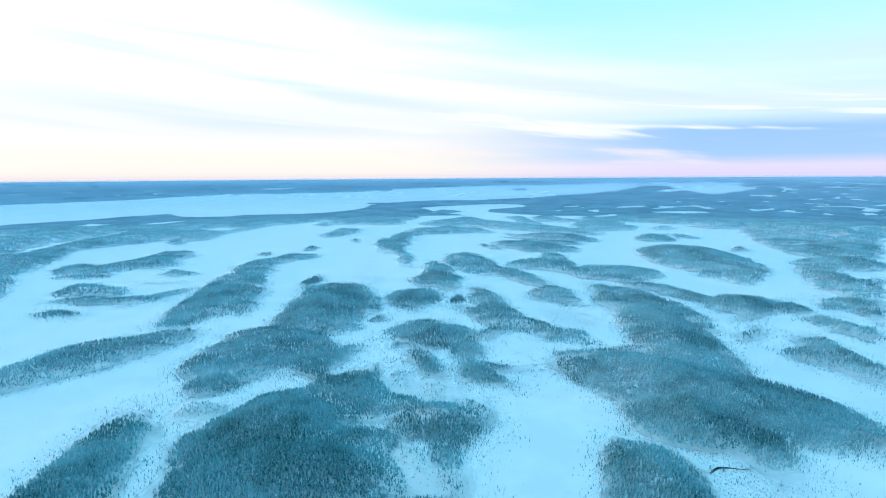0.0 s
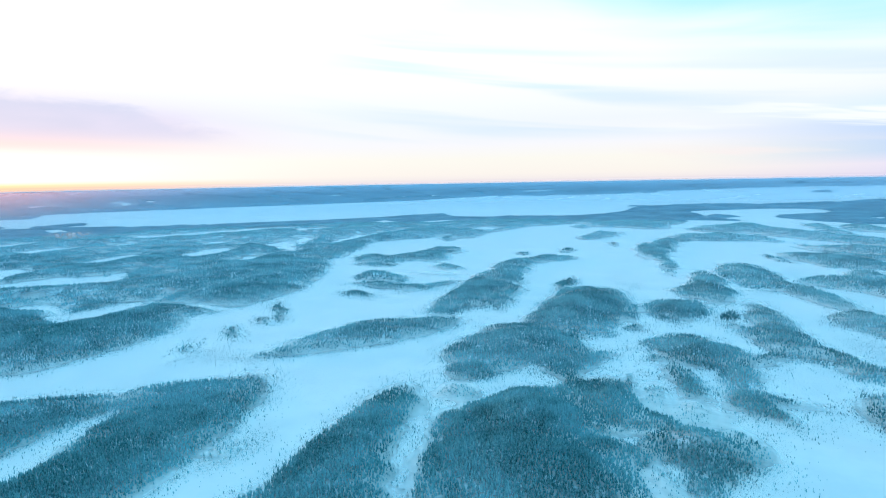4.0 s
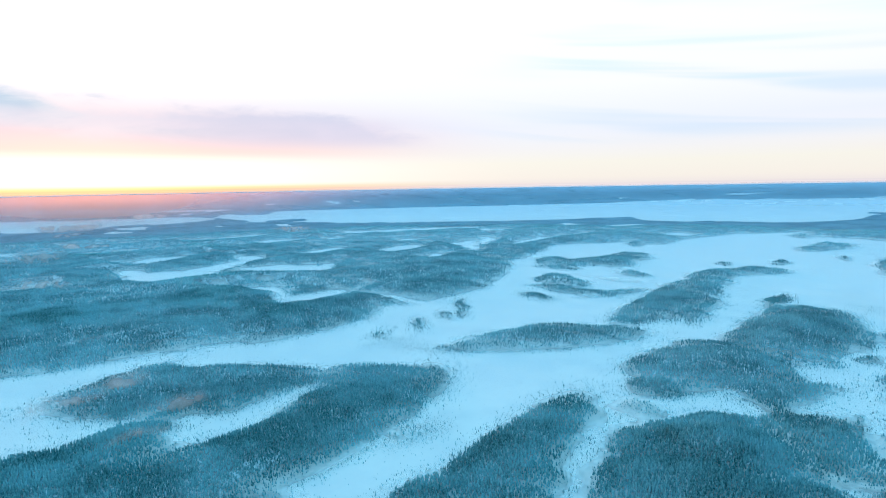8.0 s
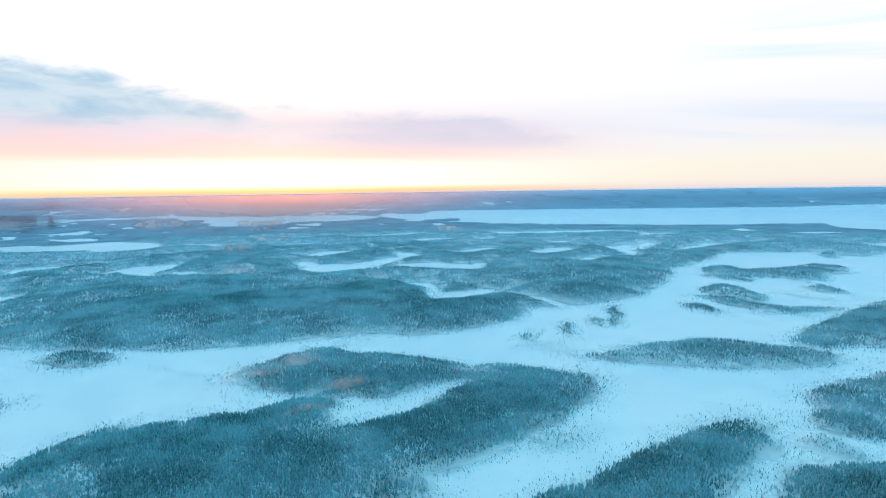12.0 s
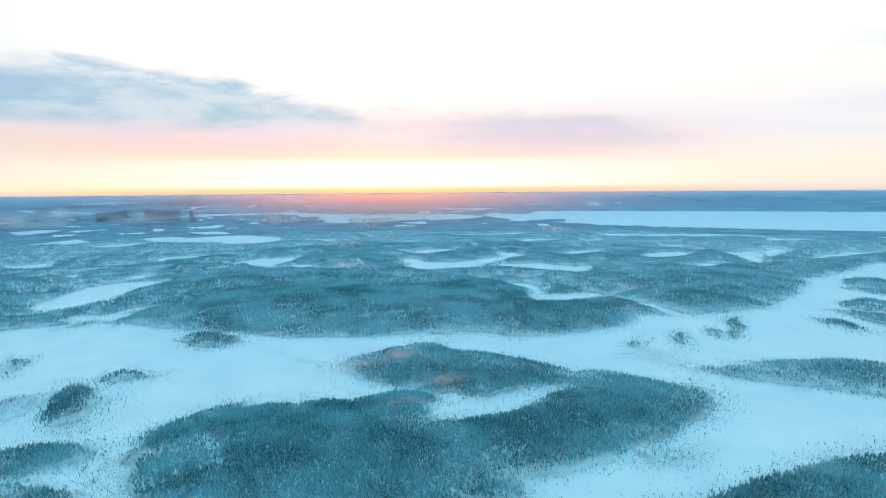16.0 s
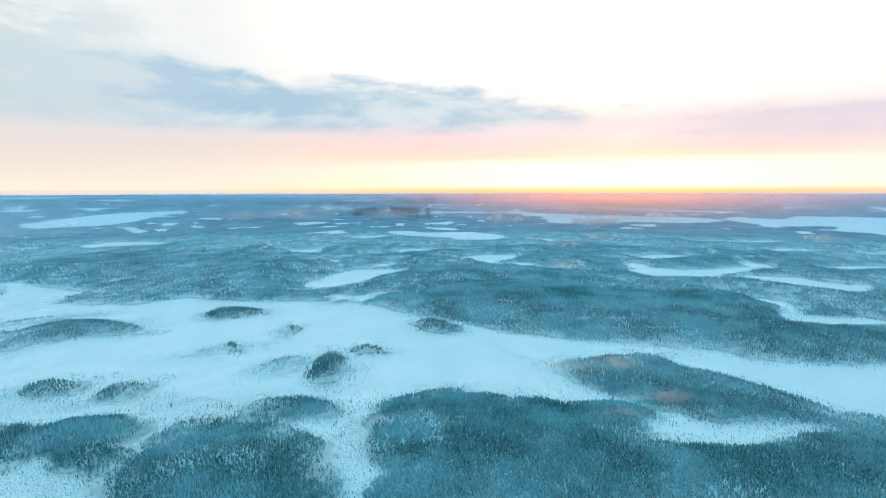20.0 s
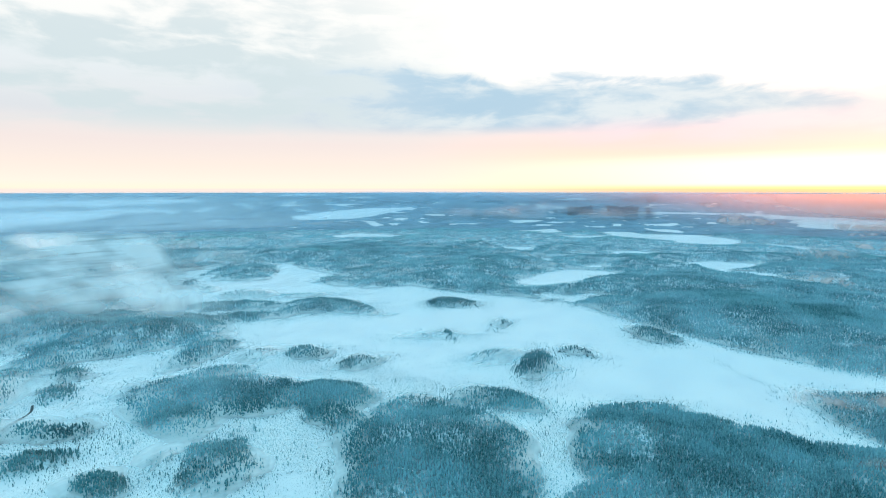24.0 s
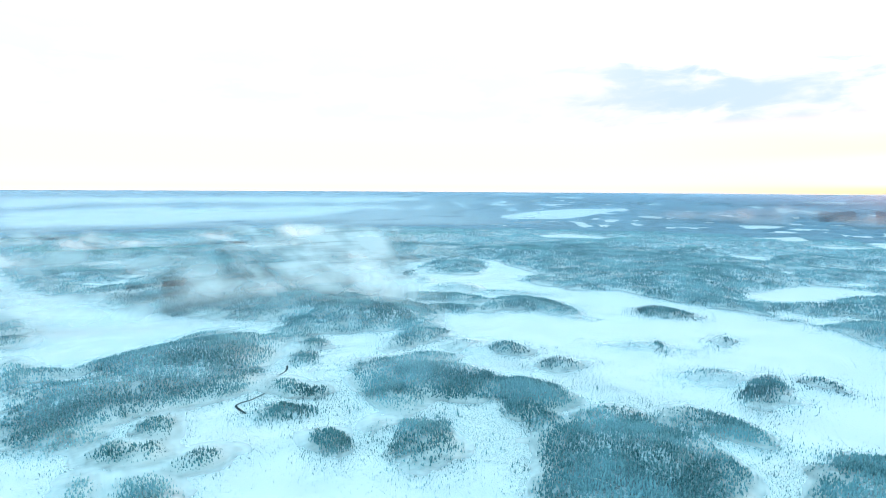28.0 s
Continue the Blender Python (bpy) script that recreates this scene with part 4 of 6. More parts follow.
wood((-5, 412, 39, 37, 8), (-32, 437, 25, 18, 124), (27, 435, 18, 8, 119), (-42, 424, 9, 6, 83), (-37, 451, 22, 7, 135), (33, 414, 11, 4, 79), (5, 380, 14, 9, 3))
wood((-136, 401, 61, 53, 62), (-182, 370, 32, 22, 92), (-150, 444, 39, 23, 56), (-85, 385, 28, 9, 68))
wood((-107, 326, 83, 60, 174), (-67, 378, 38, 23, 165), (-25, 289, 38, 20, 9), (2, 279, 11, 9, 64), (-109, 389, 19, 3, 11), (-154, 299, 29, 21, 75))
wood((2, 344, 27, 9, 94), (2, 363, 10, 8, 20), (-7, 358, 13, 2, 86), (9, 319, 5, 2, 90), (10, 355, 15, 2, 86))
wood((-450, 67, 65, 39, 125), (-474, 42, 27, 22, 46), (-439, 100, 24, 16, 142), (-402, 23, 13, 10, 154), (-492, 28, 13, 8, 24), (-402, 43, 39, 3, 116), (-461, 20, 14, 4, 2))
wood((-425, -734, 110, 109, 47), (-313, -720, 75, 37, 55), (-464, -862, 55, 32, 84), (-434, -849, 35, 20, 8), (-453, -628, 30, 29, 140), (-501, -658, 51, 7, 55), (-338, -663, 29, 9, 144), (-458, -897, 54, 7, 42))
wood((-599, -756, 74, 34, 124), (-590, -813, 14, 5, 135))
wood((-551, -684, 48, 25, 136), (-584, -672, 11, 10, 27), (-553, -653, 11, 6, 156), (-517, -720, 9, 5, 169))
wood((-664, -616, 63, 38, 134), (-679, -549, 23, 15, 132), (-616, -637, 28, 9, 113), (-693, -640, 15, 14, 4), (-695, -564, 25, 9, 84), (-662, -567, 38, 5, 107), (-617, -657, 19, 7, 6))
wood((-878, -1047, 119, 70, 48), (-797, -1047, 42, 11, 50), (-936, -1143, 27, 14, 21), (-967, -1063, 24, 12, 66), (-782, -993, 26, 5, 109), (-851, -967, 43, 19, 42))
wood((-704, -1025, 30, 17, 47), (-728, -1047, 14, 6, 39), (-682, -1002, 9, 3, 69), (-726, -1033, 30, 2, 60), (-688, -1000, 13, 2, 27), (-690, -1034, 7, 4, 70))
wood((-901, -725, 104, 55, 96), (-951, -661, 20, 10, 72), (-930, -803, 26, 15, 81), (-871, -675, 24, 19, 62), (-864, -805, 14, 10, 115))
wood((-411, -574, 50, 24, 31), (-422, -598, 21, 15, 47), (-371, -567, 13, 4, 45), (-376, -551, 12, 12, 31), (-451, -579, 10, 7, 71), (-400, -596, 17, 2, 45))
wood((-298, -4127, 190, 41, 2), (-147, -4088, 42, 29, 176), (-215, -4082, 103, 9, 10), (-239, -4161, 77, 15, 178), (-445, -4103, 35, 7, 6), (-461, -4154, 27, 6, 173))
wood((-889, -4000, 176, 102, 82), (-997, -4084, 48, 32, 82), (-990, -4000, 81, 9, 70), (-835, -4112, 68, 38, 21), (-814, -3851, 26, 13, 136), (-928, -3884, 60, 19, 87), (-811, -4052, 38, 34, 98), (-982, -4130, 65, 12, 150))
wood((-1320, -3797, 189, 68, 20), (-1178, -3715, 41, 24, 41), (-1243, -3708, 92, 6, 12), (-1196, -3807, 64, 5, 26), (-1467, -3815, 41, 23, 14))
wood((-1603, -3100, 425, 54, 22), (-1969, -3206, 132, 47, 17), (-1356, -3013, 167, 31, 13), (-1456, -2986, 117, 18, 20), (-1714, -3201, 181, 7, 22))
thin_wood((-10, 477, 27, 14, 83), (-24, 480, 6, 3, 76))
thin_wood((-42, 499, 23, 8, 100), (-51, 514, 4, 4, 126), (-41, 518, 5, 3, 88))
thin_wood((-207, 437, 20, 15, 142), (-194, 443, 3, 3, 16), (-218, 428, 6, 5, 0))
thin_wood((-543, 1007, 30, 8, 11), (-537, 1000, 14, 3, 179), (-521, 1018, 16, 2, 12))
thin_wood((-322, 262, 13, 10, 55), (-316, 273, 3, 2, 150), (-321, 250, 3, 2, 6))
thin_wood((-212, 438, 15, 12, 99), (-205, 443, 7, 5, 48), (-214, 425, 4, 3, 117))
thin_wood((-731, -719, 52, 15, 131), (-723, -748, 27, 3, 134), (-707, -741, 20, 15, 119))
thin_wood((-617, -363, 32, 11, 123), (-634, -355, 14, 4, 113), (-625, -368, 5, 3, 113))
thin_wood((-575, -254, 33, 22, 142), (-560, -239, 19, 6, 136), (-558, -280, 10, 5, 161))
thin_wood((-439, -506, 21, 13, 13), (-438, -494, 8, 4, 22), (-453, -517, 4, 4, 156))
thin_wood((-219, -359, 22, 12, 47), (-216, -340, 5, 5, 129), (-219, -375, 7, 3, 51))
thin_wood((-23, 349, 33, 14, 103), (-18, 373, 9, 9, 87), (-11, 361, 22, 3, 92))
thin_wood((-376, -6, 23, 12, 111), (-390, 8, 6, 4, 106), (-376, -27, 5, 3, 129))
thin_wood((-690, -938, 38, 12, 73), (-703, -955, 10, 7, 63), (-685, -903, 7, 2, 53))
thin_wood((-685, -817, 48, 46, 94), (-691, -777, 27, 16, 11), (-719, -824, 19, 15, 43))
thin_wood((-436, -508, 25, 22, 162), (-460, -511, 8, 3, 119), (-416, -495, 4, 2, 99))
grove((135, 1483, 39, 9, 108), (128, 1512, 23, 4, 102), (150, 1461, 10, 2, 107))
grove((780, 1404, 37, 12, 57), (803, 1439, 14, 4, 56), (783, 1386, 12, 5, 53))
grove((380, 642, 20, 7, 41), (393, 656, 15, 3, 53), (389, 641, 6, 2, 46))
grove((22, 846, 16, 7, 82), (28, 838, 5, 3, 68), (26, 863, 7, 2, 90))
grove((-91, 732, 7, 5, 55), (-88, 728, 4, 3, 160), (-91, 737, 6, 3, 78))
grove((-248, 993, 39, 9, 93), (-252, 1031, 14, 3, 93), (-240, 993, 15, 3, 92))
grove((-275, 1663, 18, 8, 102), (-269, 1649, 18, 3, 99), (-284, 1668, 9, 5, 113))
grove((-370, 1479, 34, 11, 96), (-359, 1475, 9, 4, 83), (-372, 1498, 23, 6, 92))
grove((-464, 1374, 14, 10, 143), (-461, 1384, 8, 6, 48), (-454, 1362, 6, 4, 125))
grove((-569, 765, 23, 12, 166), (-552, 770, 9, 4, 176), (-587, 778, 8, 4, 151))
grove((-580, 498, 11, 4, 139), (-585, 506, 4, 2, 141), (-585, 501, 4, 3, 126))
grove((-622, 630, 16, 3, 135), (-631, 641, 4, 2, 137), (-615, 625, 7, 2, 141))
grove((-578, 583, 6, 2, 136), (-581, 585, 2, 2, 147), (-579, 587, 2, 2, 123))
grove((-591, 564, 4, 2, 147), (-588, 561, 5, 2, 147), (-591, 567, 2, 2, 133))
grove((-567, 414, 4, 3, 155), (-569, 417, 6, 2, 128), (-568, 410, 2, 2, 77))
grove((-965, -356, 18, 11, 21), (-982, -357, 9, 4, 12), (-958, -344, 3, 2, 29))
grove((-918, -299, 8, 6, 143), (-925, -298, 4, 2, 166), (-914, -305, 6, 3, 137))
grove((-463, -448, 18, 14, 147), (-460, -458, 14, 7, 117), (-474, -450, 10, 4, 154))
grove((-473, -377, 18, 17, 146), (-462, -389, 7, 6, 136), (-468, -394, 8, 2, 1))
grove((-814, -447, 40, 29, 107), (-801, -463, 29, 22, 173), (-825, -464, 22, 19, 154))
grove((-722, -314, 13, 6, 10), (-717, -318, 4, 3, 7), (-725, -309, 5, 2, 178))
grove((-628, -350, 14, 10, 50), (-640, -358, 4, 3, 35), (-618, -352, 3, 2, 52))
grove((-642, -176, 15, 12, 48), (-639, -166, 10, 6, 57), (-638, -188, 5, 5, 18))
grove((-572, -204, 44, 17, 15), (-563, -185, 11, 9, 91), (-543, -202, 11, 11, 172))
grove((-769, -109, 36, 22, 29), (-758, -81, 12, 8, 30), (-743, -84, 7, 6, 88))
grove((-251, -583, 25, 13, 64), (-245, -596, 7, 3, 67), (-261, -575, 9, 2, 69))
grove((-286, -625, 21, 15, 60), (-283, -606, 7, 5, 151), (-295, -642, 6, 5, 38))
grove((-469, -464, 21, 21, 104), (-482, -446, 5, 3, 48), (-488, -473, 4, 3, 137))
grove((-471, -382, 21, 19, 21), (-478, -364, 9, 3, 10), (-451, -380, 5, 2, 89))
grove((-706, -1031, 33, 16, 45), (-730, -1046, 23, 6, 40), (-698, -1005, 8, 5, 43))
grove((-686, -932, 17, 10, 77), (-685, -949, 13, 4, 83), (-680, -918, 11, 4, 52))
grove((-175, -445, 21, 11, 148), (-174, -457, 13, 7, 132), (-158, -446, 6, 3, 129))
grove((-203, -488, 26, 12, 121), (-202, -513, 12, 9, 99), (-217, -473, 10, 6, 59))
grove((-76, -485, 15, 11, 77), (-85, -479, 9, 2, 73), (-65, -481, 3, 2, 96))
grove((-51, -444, 22, 13, 145), (-43, -459, 10, 8, 77), (-67, -449, 3, 2, 127))
grove((-91, -401, 15, 13, 6), (-96, -413, 6, 4, 0), (-102, -409, 6, 3, 151))
grove((-179, -369, 20, 13, 82), (-169, -376, 4, 2, 73), (-178, -387, 4, 3, 143))
bog((199, 315, 50, 29, 56), (193, 348, 27, 16, 161))
bog((145, 394, 15, 12, 109), (156, 385, 7, 3, 104))
bog((-525, 1536, 68, 36, 153), (-541, 1509, 19, 14, 148))
bog((-160, 1088, 114, 35, 113), (-163, 1163, 31, 13, 108))
bog((150, 1309, 66, 25, 92), (176, 1307, 23, 6, 94))
bog((174, 731, 68, 31, 115), (203, 740, 27, 9, 116))
bog((-319, 270, 35, 18, 95), (-326, 241, 20, 8, 97))
bog((-524, 423, 49, 28, 6), (-481, 427, 18, 10, 172))
bog((-457, -331, 79, 24, 83), (-432, -276, 29, 23, 99))
bog((-397, -123, 48, 14, 18), (-434, -124, 9, 7, 39))
bog((-296, -291, 69, 23, 64), (-271, -288, 23, 12, 65))
bog((-854, -868, 75, 33, 37), (-895, -927, 32, 14, 46))
bog((-657, 0, 27, 3, 40), (-634, 25, 30, 2, 50))
bog((-218, -399, 54, 8, 64), (-227, -429, 23, 6, 70))
bog((-291, -310, 53, 34, 62), (-294, -357, 12, 10, 74))
bog((-258, -230, 52, 11, 42), (-273, -253, 23, 7, 50))
bog((-216, -587, 77, 24, 64), (-171, -515, 25, 7, 57))
bog((-669, -1057, 146, 71, 61), (-766, -1105, 45, 19, 68))
bog((-428, -470, 52, 37, 57), (-434, -408, 48, 18, 119))
channel((-33, -661, 14, 7, 128), (-24, -672, 3, 2, 152), (-40, -665, 5, 2, 126), (-27, -656, 3, 2, 137), (-41, -649, 2, 2, 138))
channel((-450, 189, 67, 15, 104), (-453, 153, 29, 19, 79), (-433, 168, 28, 5, 96), (-444, 130, 13, 8, 37), (-471, 232, 11, 3, 93), (-465, 240, 21, 7, 98))
channel((-554, 46, 53, 20, 12), (-532, 58, 41, 20, 57), (-523, 32, 15, 12, 176), (-516, 92, 18, 5, 65), (-605, 41, 16, 10, 132), (-589, 47, 13, 9, 147))
channel((-604, 285, 130, 38, 48), (-562, 387, 40, 21, 56), (-534, 318, 46, 17, 52), (-672, 256, 40, 13, 52), (-588, 365, 48, 6, 58), (-674, 180, 17, 12, 61))
channel((-711, 592, 67, 13, 178), (-671, 596, 27, 21, 85), (-782, 586, 33, 5, 10), (-655, 576, 11, 11, 125), (-689, 603, 17, 9, 0), (-694, 577, 25, 2, 171))
channel((-871, 491, 63, 32, 85), (-938, 460, 88, 14, 162), (-1007, 463, 31, 15, 48), (-1000, 453, 50, 6, 26), (-883, 546, 12, 9, 57), (-910, 464, 43, 8, 165))
channel((-80, 591, 60, 17, 82), (-101, 547, 29, 11, 67), (-59, 578, 26, 14, 103), (-90, 656, 31, 8, 114), (-91, 637, 24, 4, 86), (-75, 650, 24, 3, 128))
channel((-176, 495, 38, 17, 65), (-148, 508, 20, 11, 141), (-168, 528, 5, 4, 81), (-181, 466, 11, 4, 64))
channel((95, 609, 62, 32, 96), (101, 549, 19, 9, 87), (120, 606, 22, 12, 95), (62, 613, 22, 9, 103), (124, 630, 32, 3, 106))
channel((-453, 158, 38, 22, 82), (-454, 193, 8, 7, 148), (-446, 126, 8, 7, 161), (-473, 149, 12, 12, 87), (-437, 189, 7, 3, 120))
channel((-544, 21, 38, 28, 2), (-518, 43, 43, 15, 77), (-511, 95, 22, 4, 90), (-573, 23, 21, 7, 130), (-530, 51, 23, 7, 55), (-522, -2, 14, 6, 21))
channel((-391, -124, 41, 11, 21), (-414, -126, 19, 10, 26), (-355, -108, 10, 6, 23), (-398, -114, 19, 2, 3), (-389, -133, 14, 5, 20))
channel((-424, -154, 17, 12, 111), (-425, -166, 26, 4, 94), (-435, -145, 10, 8, 61), (-419, -170, 8, 2, 62), (-429, -166, 8, 2, 104), (-423, -193, 4, 2, 103))
channel((-206, 349, 52, 6, 109), (-183, 292, 21, 4, 115), (-189, 310, 16, 2, 106), (-216, 388, 9, 3, 116), (-209, 375, 11, 2, 109), (-213, 357, 20, 3, 113))
channel((-620, -1005, 194, 48, 53), (-786, -1134, 86, 29, 29), (-617, -941, 97, 32, 57), (-507, -918, 20, 7, 57), (-741, -1147, 29, 12, 36))
channel((-907, -915, 118, 31, 54), (-848, -874, 47, 11, 59), (-886, -847, 46, 12, 43), (-970, -1017, 46, 7, 50), (-976, -1007, 26, 7, 58), (-921, -884, 32, 5, 55))


def lattice(ix, iy, seed):
    n = (ix * 374761393 + iy * 668265263 + seed * 974711) & 0x7FFFFFFF
    n = ((n ^ (n >> 13)) * 1274126177) & 0x7FFFFFFF
    return ((n ^ (n >> 16)) & 0xFFFF) / 65535.0


def value_noise(x, y, scale, octaves=3, seed=1):
    """Smooth noise in -1..1 over the plan."""
    total, amp, norm = np.zeros_like(x), 1.0, 0.0
    for o in range(octaves):
        px, py = x / scale + 1000.0, y / scale + 1000.0
        ix, iy = np.floor(px).astype(np.int64), np.floor(py).astype(np.int64)
        fx, fy = px - ix, py - iy
        fx, fy = fx * fx * (3 - 2 * fx), fy * fy * (3 - 2 * fy)
        a, b = lattice(ix, iy, seed + o), lattice(ix + 1, iy, seed + o)
        c, d = lattice(ix, iy + 1, seed + o), lattice(ix + 1, iy + 1, seed + o)
        total += amp * ((a * (1 - fx) + b * fx) * (1 - fy) + (c * (1 - fx) + d * fx) * fy)
        norm += amp
        amp, scale = amp * 0.5, scale * 0.5
    return 2 * total / norm - 1


def step(v, lo, hi):
    u = np.clip((v - lo) / (hi - lo), 0, 1)
    return u * u * (3 - 2 * u)


def inward(oval, x, y):
    """Roughly the metres inside an oval's rim (negative outside), for the points near it."""
    ox, oy, a, b, turn = oval
    c, s = math.cos(radians(turn)), math.sin(radians(turn))
    reach = a * 1.15 + 40
    near = np.nonzero((np.abs(x - ox) < reach) & (np.abs(y - oy) < reach))[0]
    dx, dy = x[near] - ox, y[near] - oy
    q = np.sqrt(((dx * c + dy * s) / a) ** 2 + ((dy * c - dx * s) / b) ** 2)
    return near, (1 - q) * b


def survey(x, y):
    """Metres inside the woods' edge (negative on open snow), the number of the wood, and how brushy the bog is."""
    r = np.hypot(x, y)
    az = np.degrees(np.arctan2(-x, y))
    warp = np.clip(r * 0.012, 3, 16)
    wx = x + warp * value_noise(x, y, 60, 3, 11) * 0.6
    wy = y + warp * value_noise(x, y, 60, 3, 23) * 0.6
    fringe = np.clip(r * 0.006, 2, 7)
    wx += fringe * value_noise(x, y, 24, 2, 13)
    wy += fringe * value_noise(x, y, 24, 2, 27)
    f = np.full(x.shape, -60.0)
    f = np.maximum(f, np.clip((r - 2700) * 0.5, -60, 60))
    # the country behind the drone goes on in the same way
    off = np.abs((az - 71 + 180) % 360 - 180) - 115
    unseen = off > 0
    wild = (70 * value_noise(x, y, 420, 3, 5) + 8) - 90 * (1 - step(off, 0, 14)) - 90 * (1 - step(r, 300, 520))
    f = np.where(unseen, np.maximum(f, wild), f)
    owner = np.zeros(x.shape, np.int32)
    for n, (_, ovals) in enumerate(WOODS):
        for o in ovals:
            i, g = inward(o, wx, wy)
            better = g > f[i]
            f[i[better]] = g[better]
            owner[i[better]] = n + 1
    # felled strips and little bogs inside the large forests
    gaps = step(value_noise(x, y, 90, 4, 77), 0.24, 0.36) * step(r, 2750, 2950) * (1 - step(r, 4300, 4700))
    gaps = gaps * step(f, 8, 40)
    f = np.where((f > 0) & ~unseen, f * (1 - gaps) - 45 * gaps, f)
    for ovals in OPEN:
        for o in ovals:
            i, g = inward(o, wx, wy)
            f[i] = np.minimum(f[i], -g)
    for n, (_, ovals) in enumerate(STANDS):
        for o in ovals:
            i, g = inward(o, wx, wy)
            g = g + 3.0
            better = g > f[i]
            f[i[better]] = g[better]
            owner[i[better]] = 1000 + n
    for ovals in CHANNELS:
        for o in ovals:
            i, g = inward(o, wx, wy)
            f[i] = np.minimum(f[i], -g - 2.0)
    brush = np.zeros(x.shape)
    for ovals in BOGS:
        for o in ovals:
            i, g = inward(o, wx, wy)
            brush[i] = np.maximum(brush[i], step(g, -6, 0.5 * o[3]))
    return f, owner, brush


def bowl(r):
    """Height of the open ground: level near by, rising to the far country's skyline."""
    near_dip = EYE_H / FAR_R
    dip = near_dip + (r - FAR_R) / (RIM_R - FAR_R) * (0.0068 - near_dip)
    return np.where(r < FAR_R, 0.0, EYE_H - r * dip)


def land_height(x, y, f):
    r = np.hypot(x, y)
    hill = 15.0 * (1 - np.exp(-np.maximum(f, 0) / 45.0)) * (1 - step(r, 2200, 2900))
    roll = (0.5 * value_noise(x, y, 45, 2, 31) + 12.0 * np.maximum(value_noise(x, y, 190, 2, 33), -0.3) * step(f, 10, 60) * (1 - step(r, 2200, 2900))) * step(f, -10, 10)
    return bowl(r) + hill + roll


def mesh_of(name, verts, faces, mat, smooth=False, attrs=()):
    """faces: an array, all with the same number of corners."""
    me = bpy.data.meshes.new(name)
    faces = np.asarray(faces, np.int32)
    n, k = faces.shape
    me.vertices.add(len(verts))
    me.vertices.foreach_set("co", np.asarray(verts, np.float32).ravel())
    me.loops.add(n * k)
    me.loops.foreach_set("vertex_index", faces.ravel())
    me.polygons.add(n)
    me.polygons.foreach_set("loop_start", np.arange(0, n * k, k, dtype=np.int32))
    me.polygons.foreach_set("use_smooth", np.full(n, smooth))
    for key, values in attrs:
        me.attributes.new(key, "FLOAT", "POINT").data.foreach_set("value", np.asarray(values, np.float32))
    me.update(calc_edges=True)
    me.materials.append(mat)
    return me


def fan(azs, rs):
    """A polar grid of the plan: x, y (rings by bearings) and its quads."""
    A, Rr = np.meshgrid(np.radians(azs), rs)
    x, y = -np.sin(A) * Rr, np.cos(A) * Rr
    nr, na = x.shape
    i = np.arange(nr - 1)[:, None] * na + np.arange(na - 1)[None]
    quads = np.stack([i, i + na, i + na + 1, i + 1], -1).reshape(-1, 4)
    return x.ravel(), y.ravel(), quads


# ---- ground: one snow sheet out to the skyline ----
azs = np.concatenate([np.arange(-48, 190, 0.45), np.arange(190, 312.1, 3.0)])
azs[-1] = 312.0
rs = np.concatenate([[0.0, 40, 80, 120], 150 * np.exp(np.arange(0, 1.0001, 1 / 330) * math.log(RIM_R / 150))])
gx, gy, quads = fan(azs, rs)
gx[:len(azs)], gy[:len(azs)] = 3.0, 2.0
gf, gowner, gbrush = survey(gx, gy)
gz = land_height(gx, gy, gf)
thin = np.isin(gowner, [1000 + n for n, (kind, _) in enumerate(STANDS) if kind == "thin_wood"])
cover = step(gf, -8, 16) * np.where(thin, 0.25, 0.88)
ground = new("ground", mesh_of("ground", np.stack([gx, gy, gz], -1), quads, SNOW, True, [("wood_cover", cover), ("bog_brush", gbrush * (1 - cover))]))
tagged(ground, "snow-covered frozen lakes, bogs and low wooded hills", "ground", kind="structure")

# ---- far woods: canopy over the distant country ----
azs = np.arange(-48, 190, 0.22)
rs = np.concatenate([np.arange(2600, 3400, 20), np.arange(3400, RIM_R + 1, 14)])
fx, fy, quads = fan(azs, rs)
ff, _, _ = survey(fx, fy)
rough = value_noise(fx, fy, 40, 2, 41)
fz = bowl(np.hypot(fx, fy)) + np.where(ff > 0, 5.5 * step(ff, 0, 14) + 1.8 * rough, -2.0)
keep = (ff[quads] > 0).any(1)
quads = quads[keep]
used, inv = np.unique(quads, return_inverse=True)
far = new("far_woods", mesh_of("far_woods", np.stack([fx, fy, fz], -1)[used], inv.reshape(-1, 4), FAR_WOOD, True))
tagged(far, "distant conifer forest between frozen lakes, haze blue painted into its colour", "forest", kind="stuff")


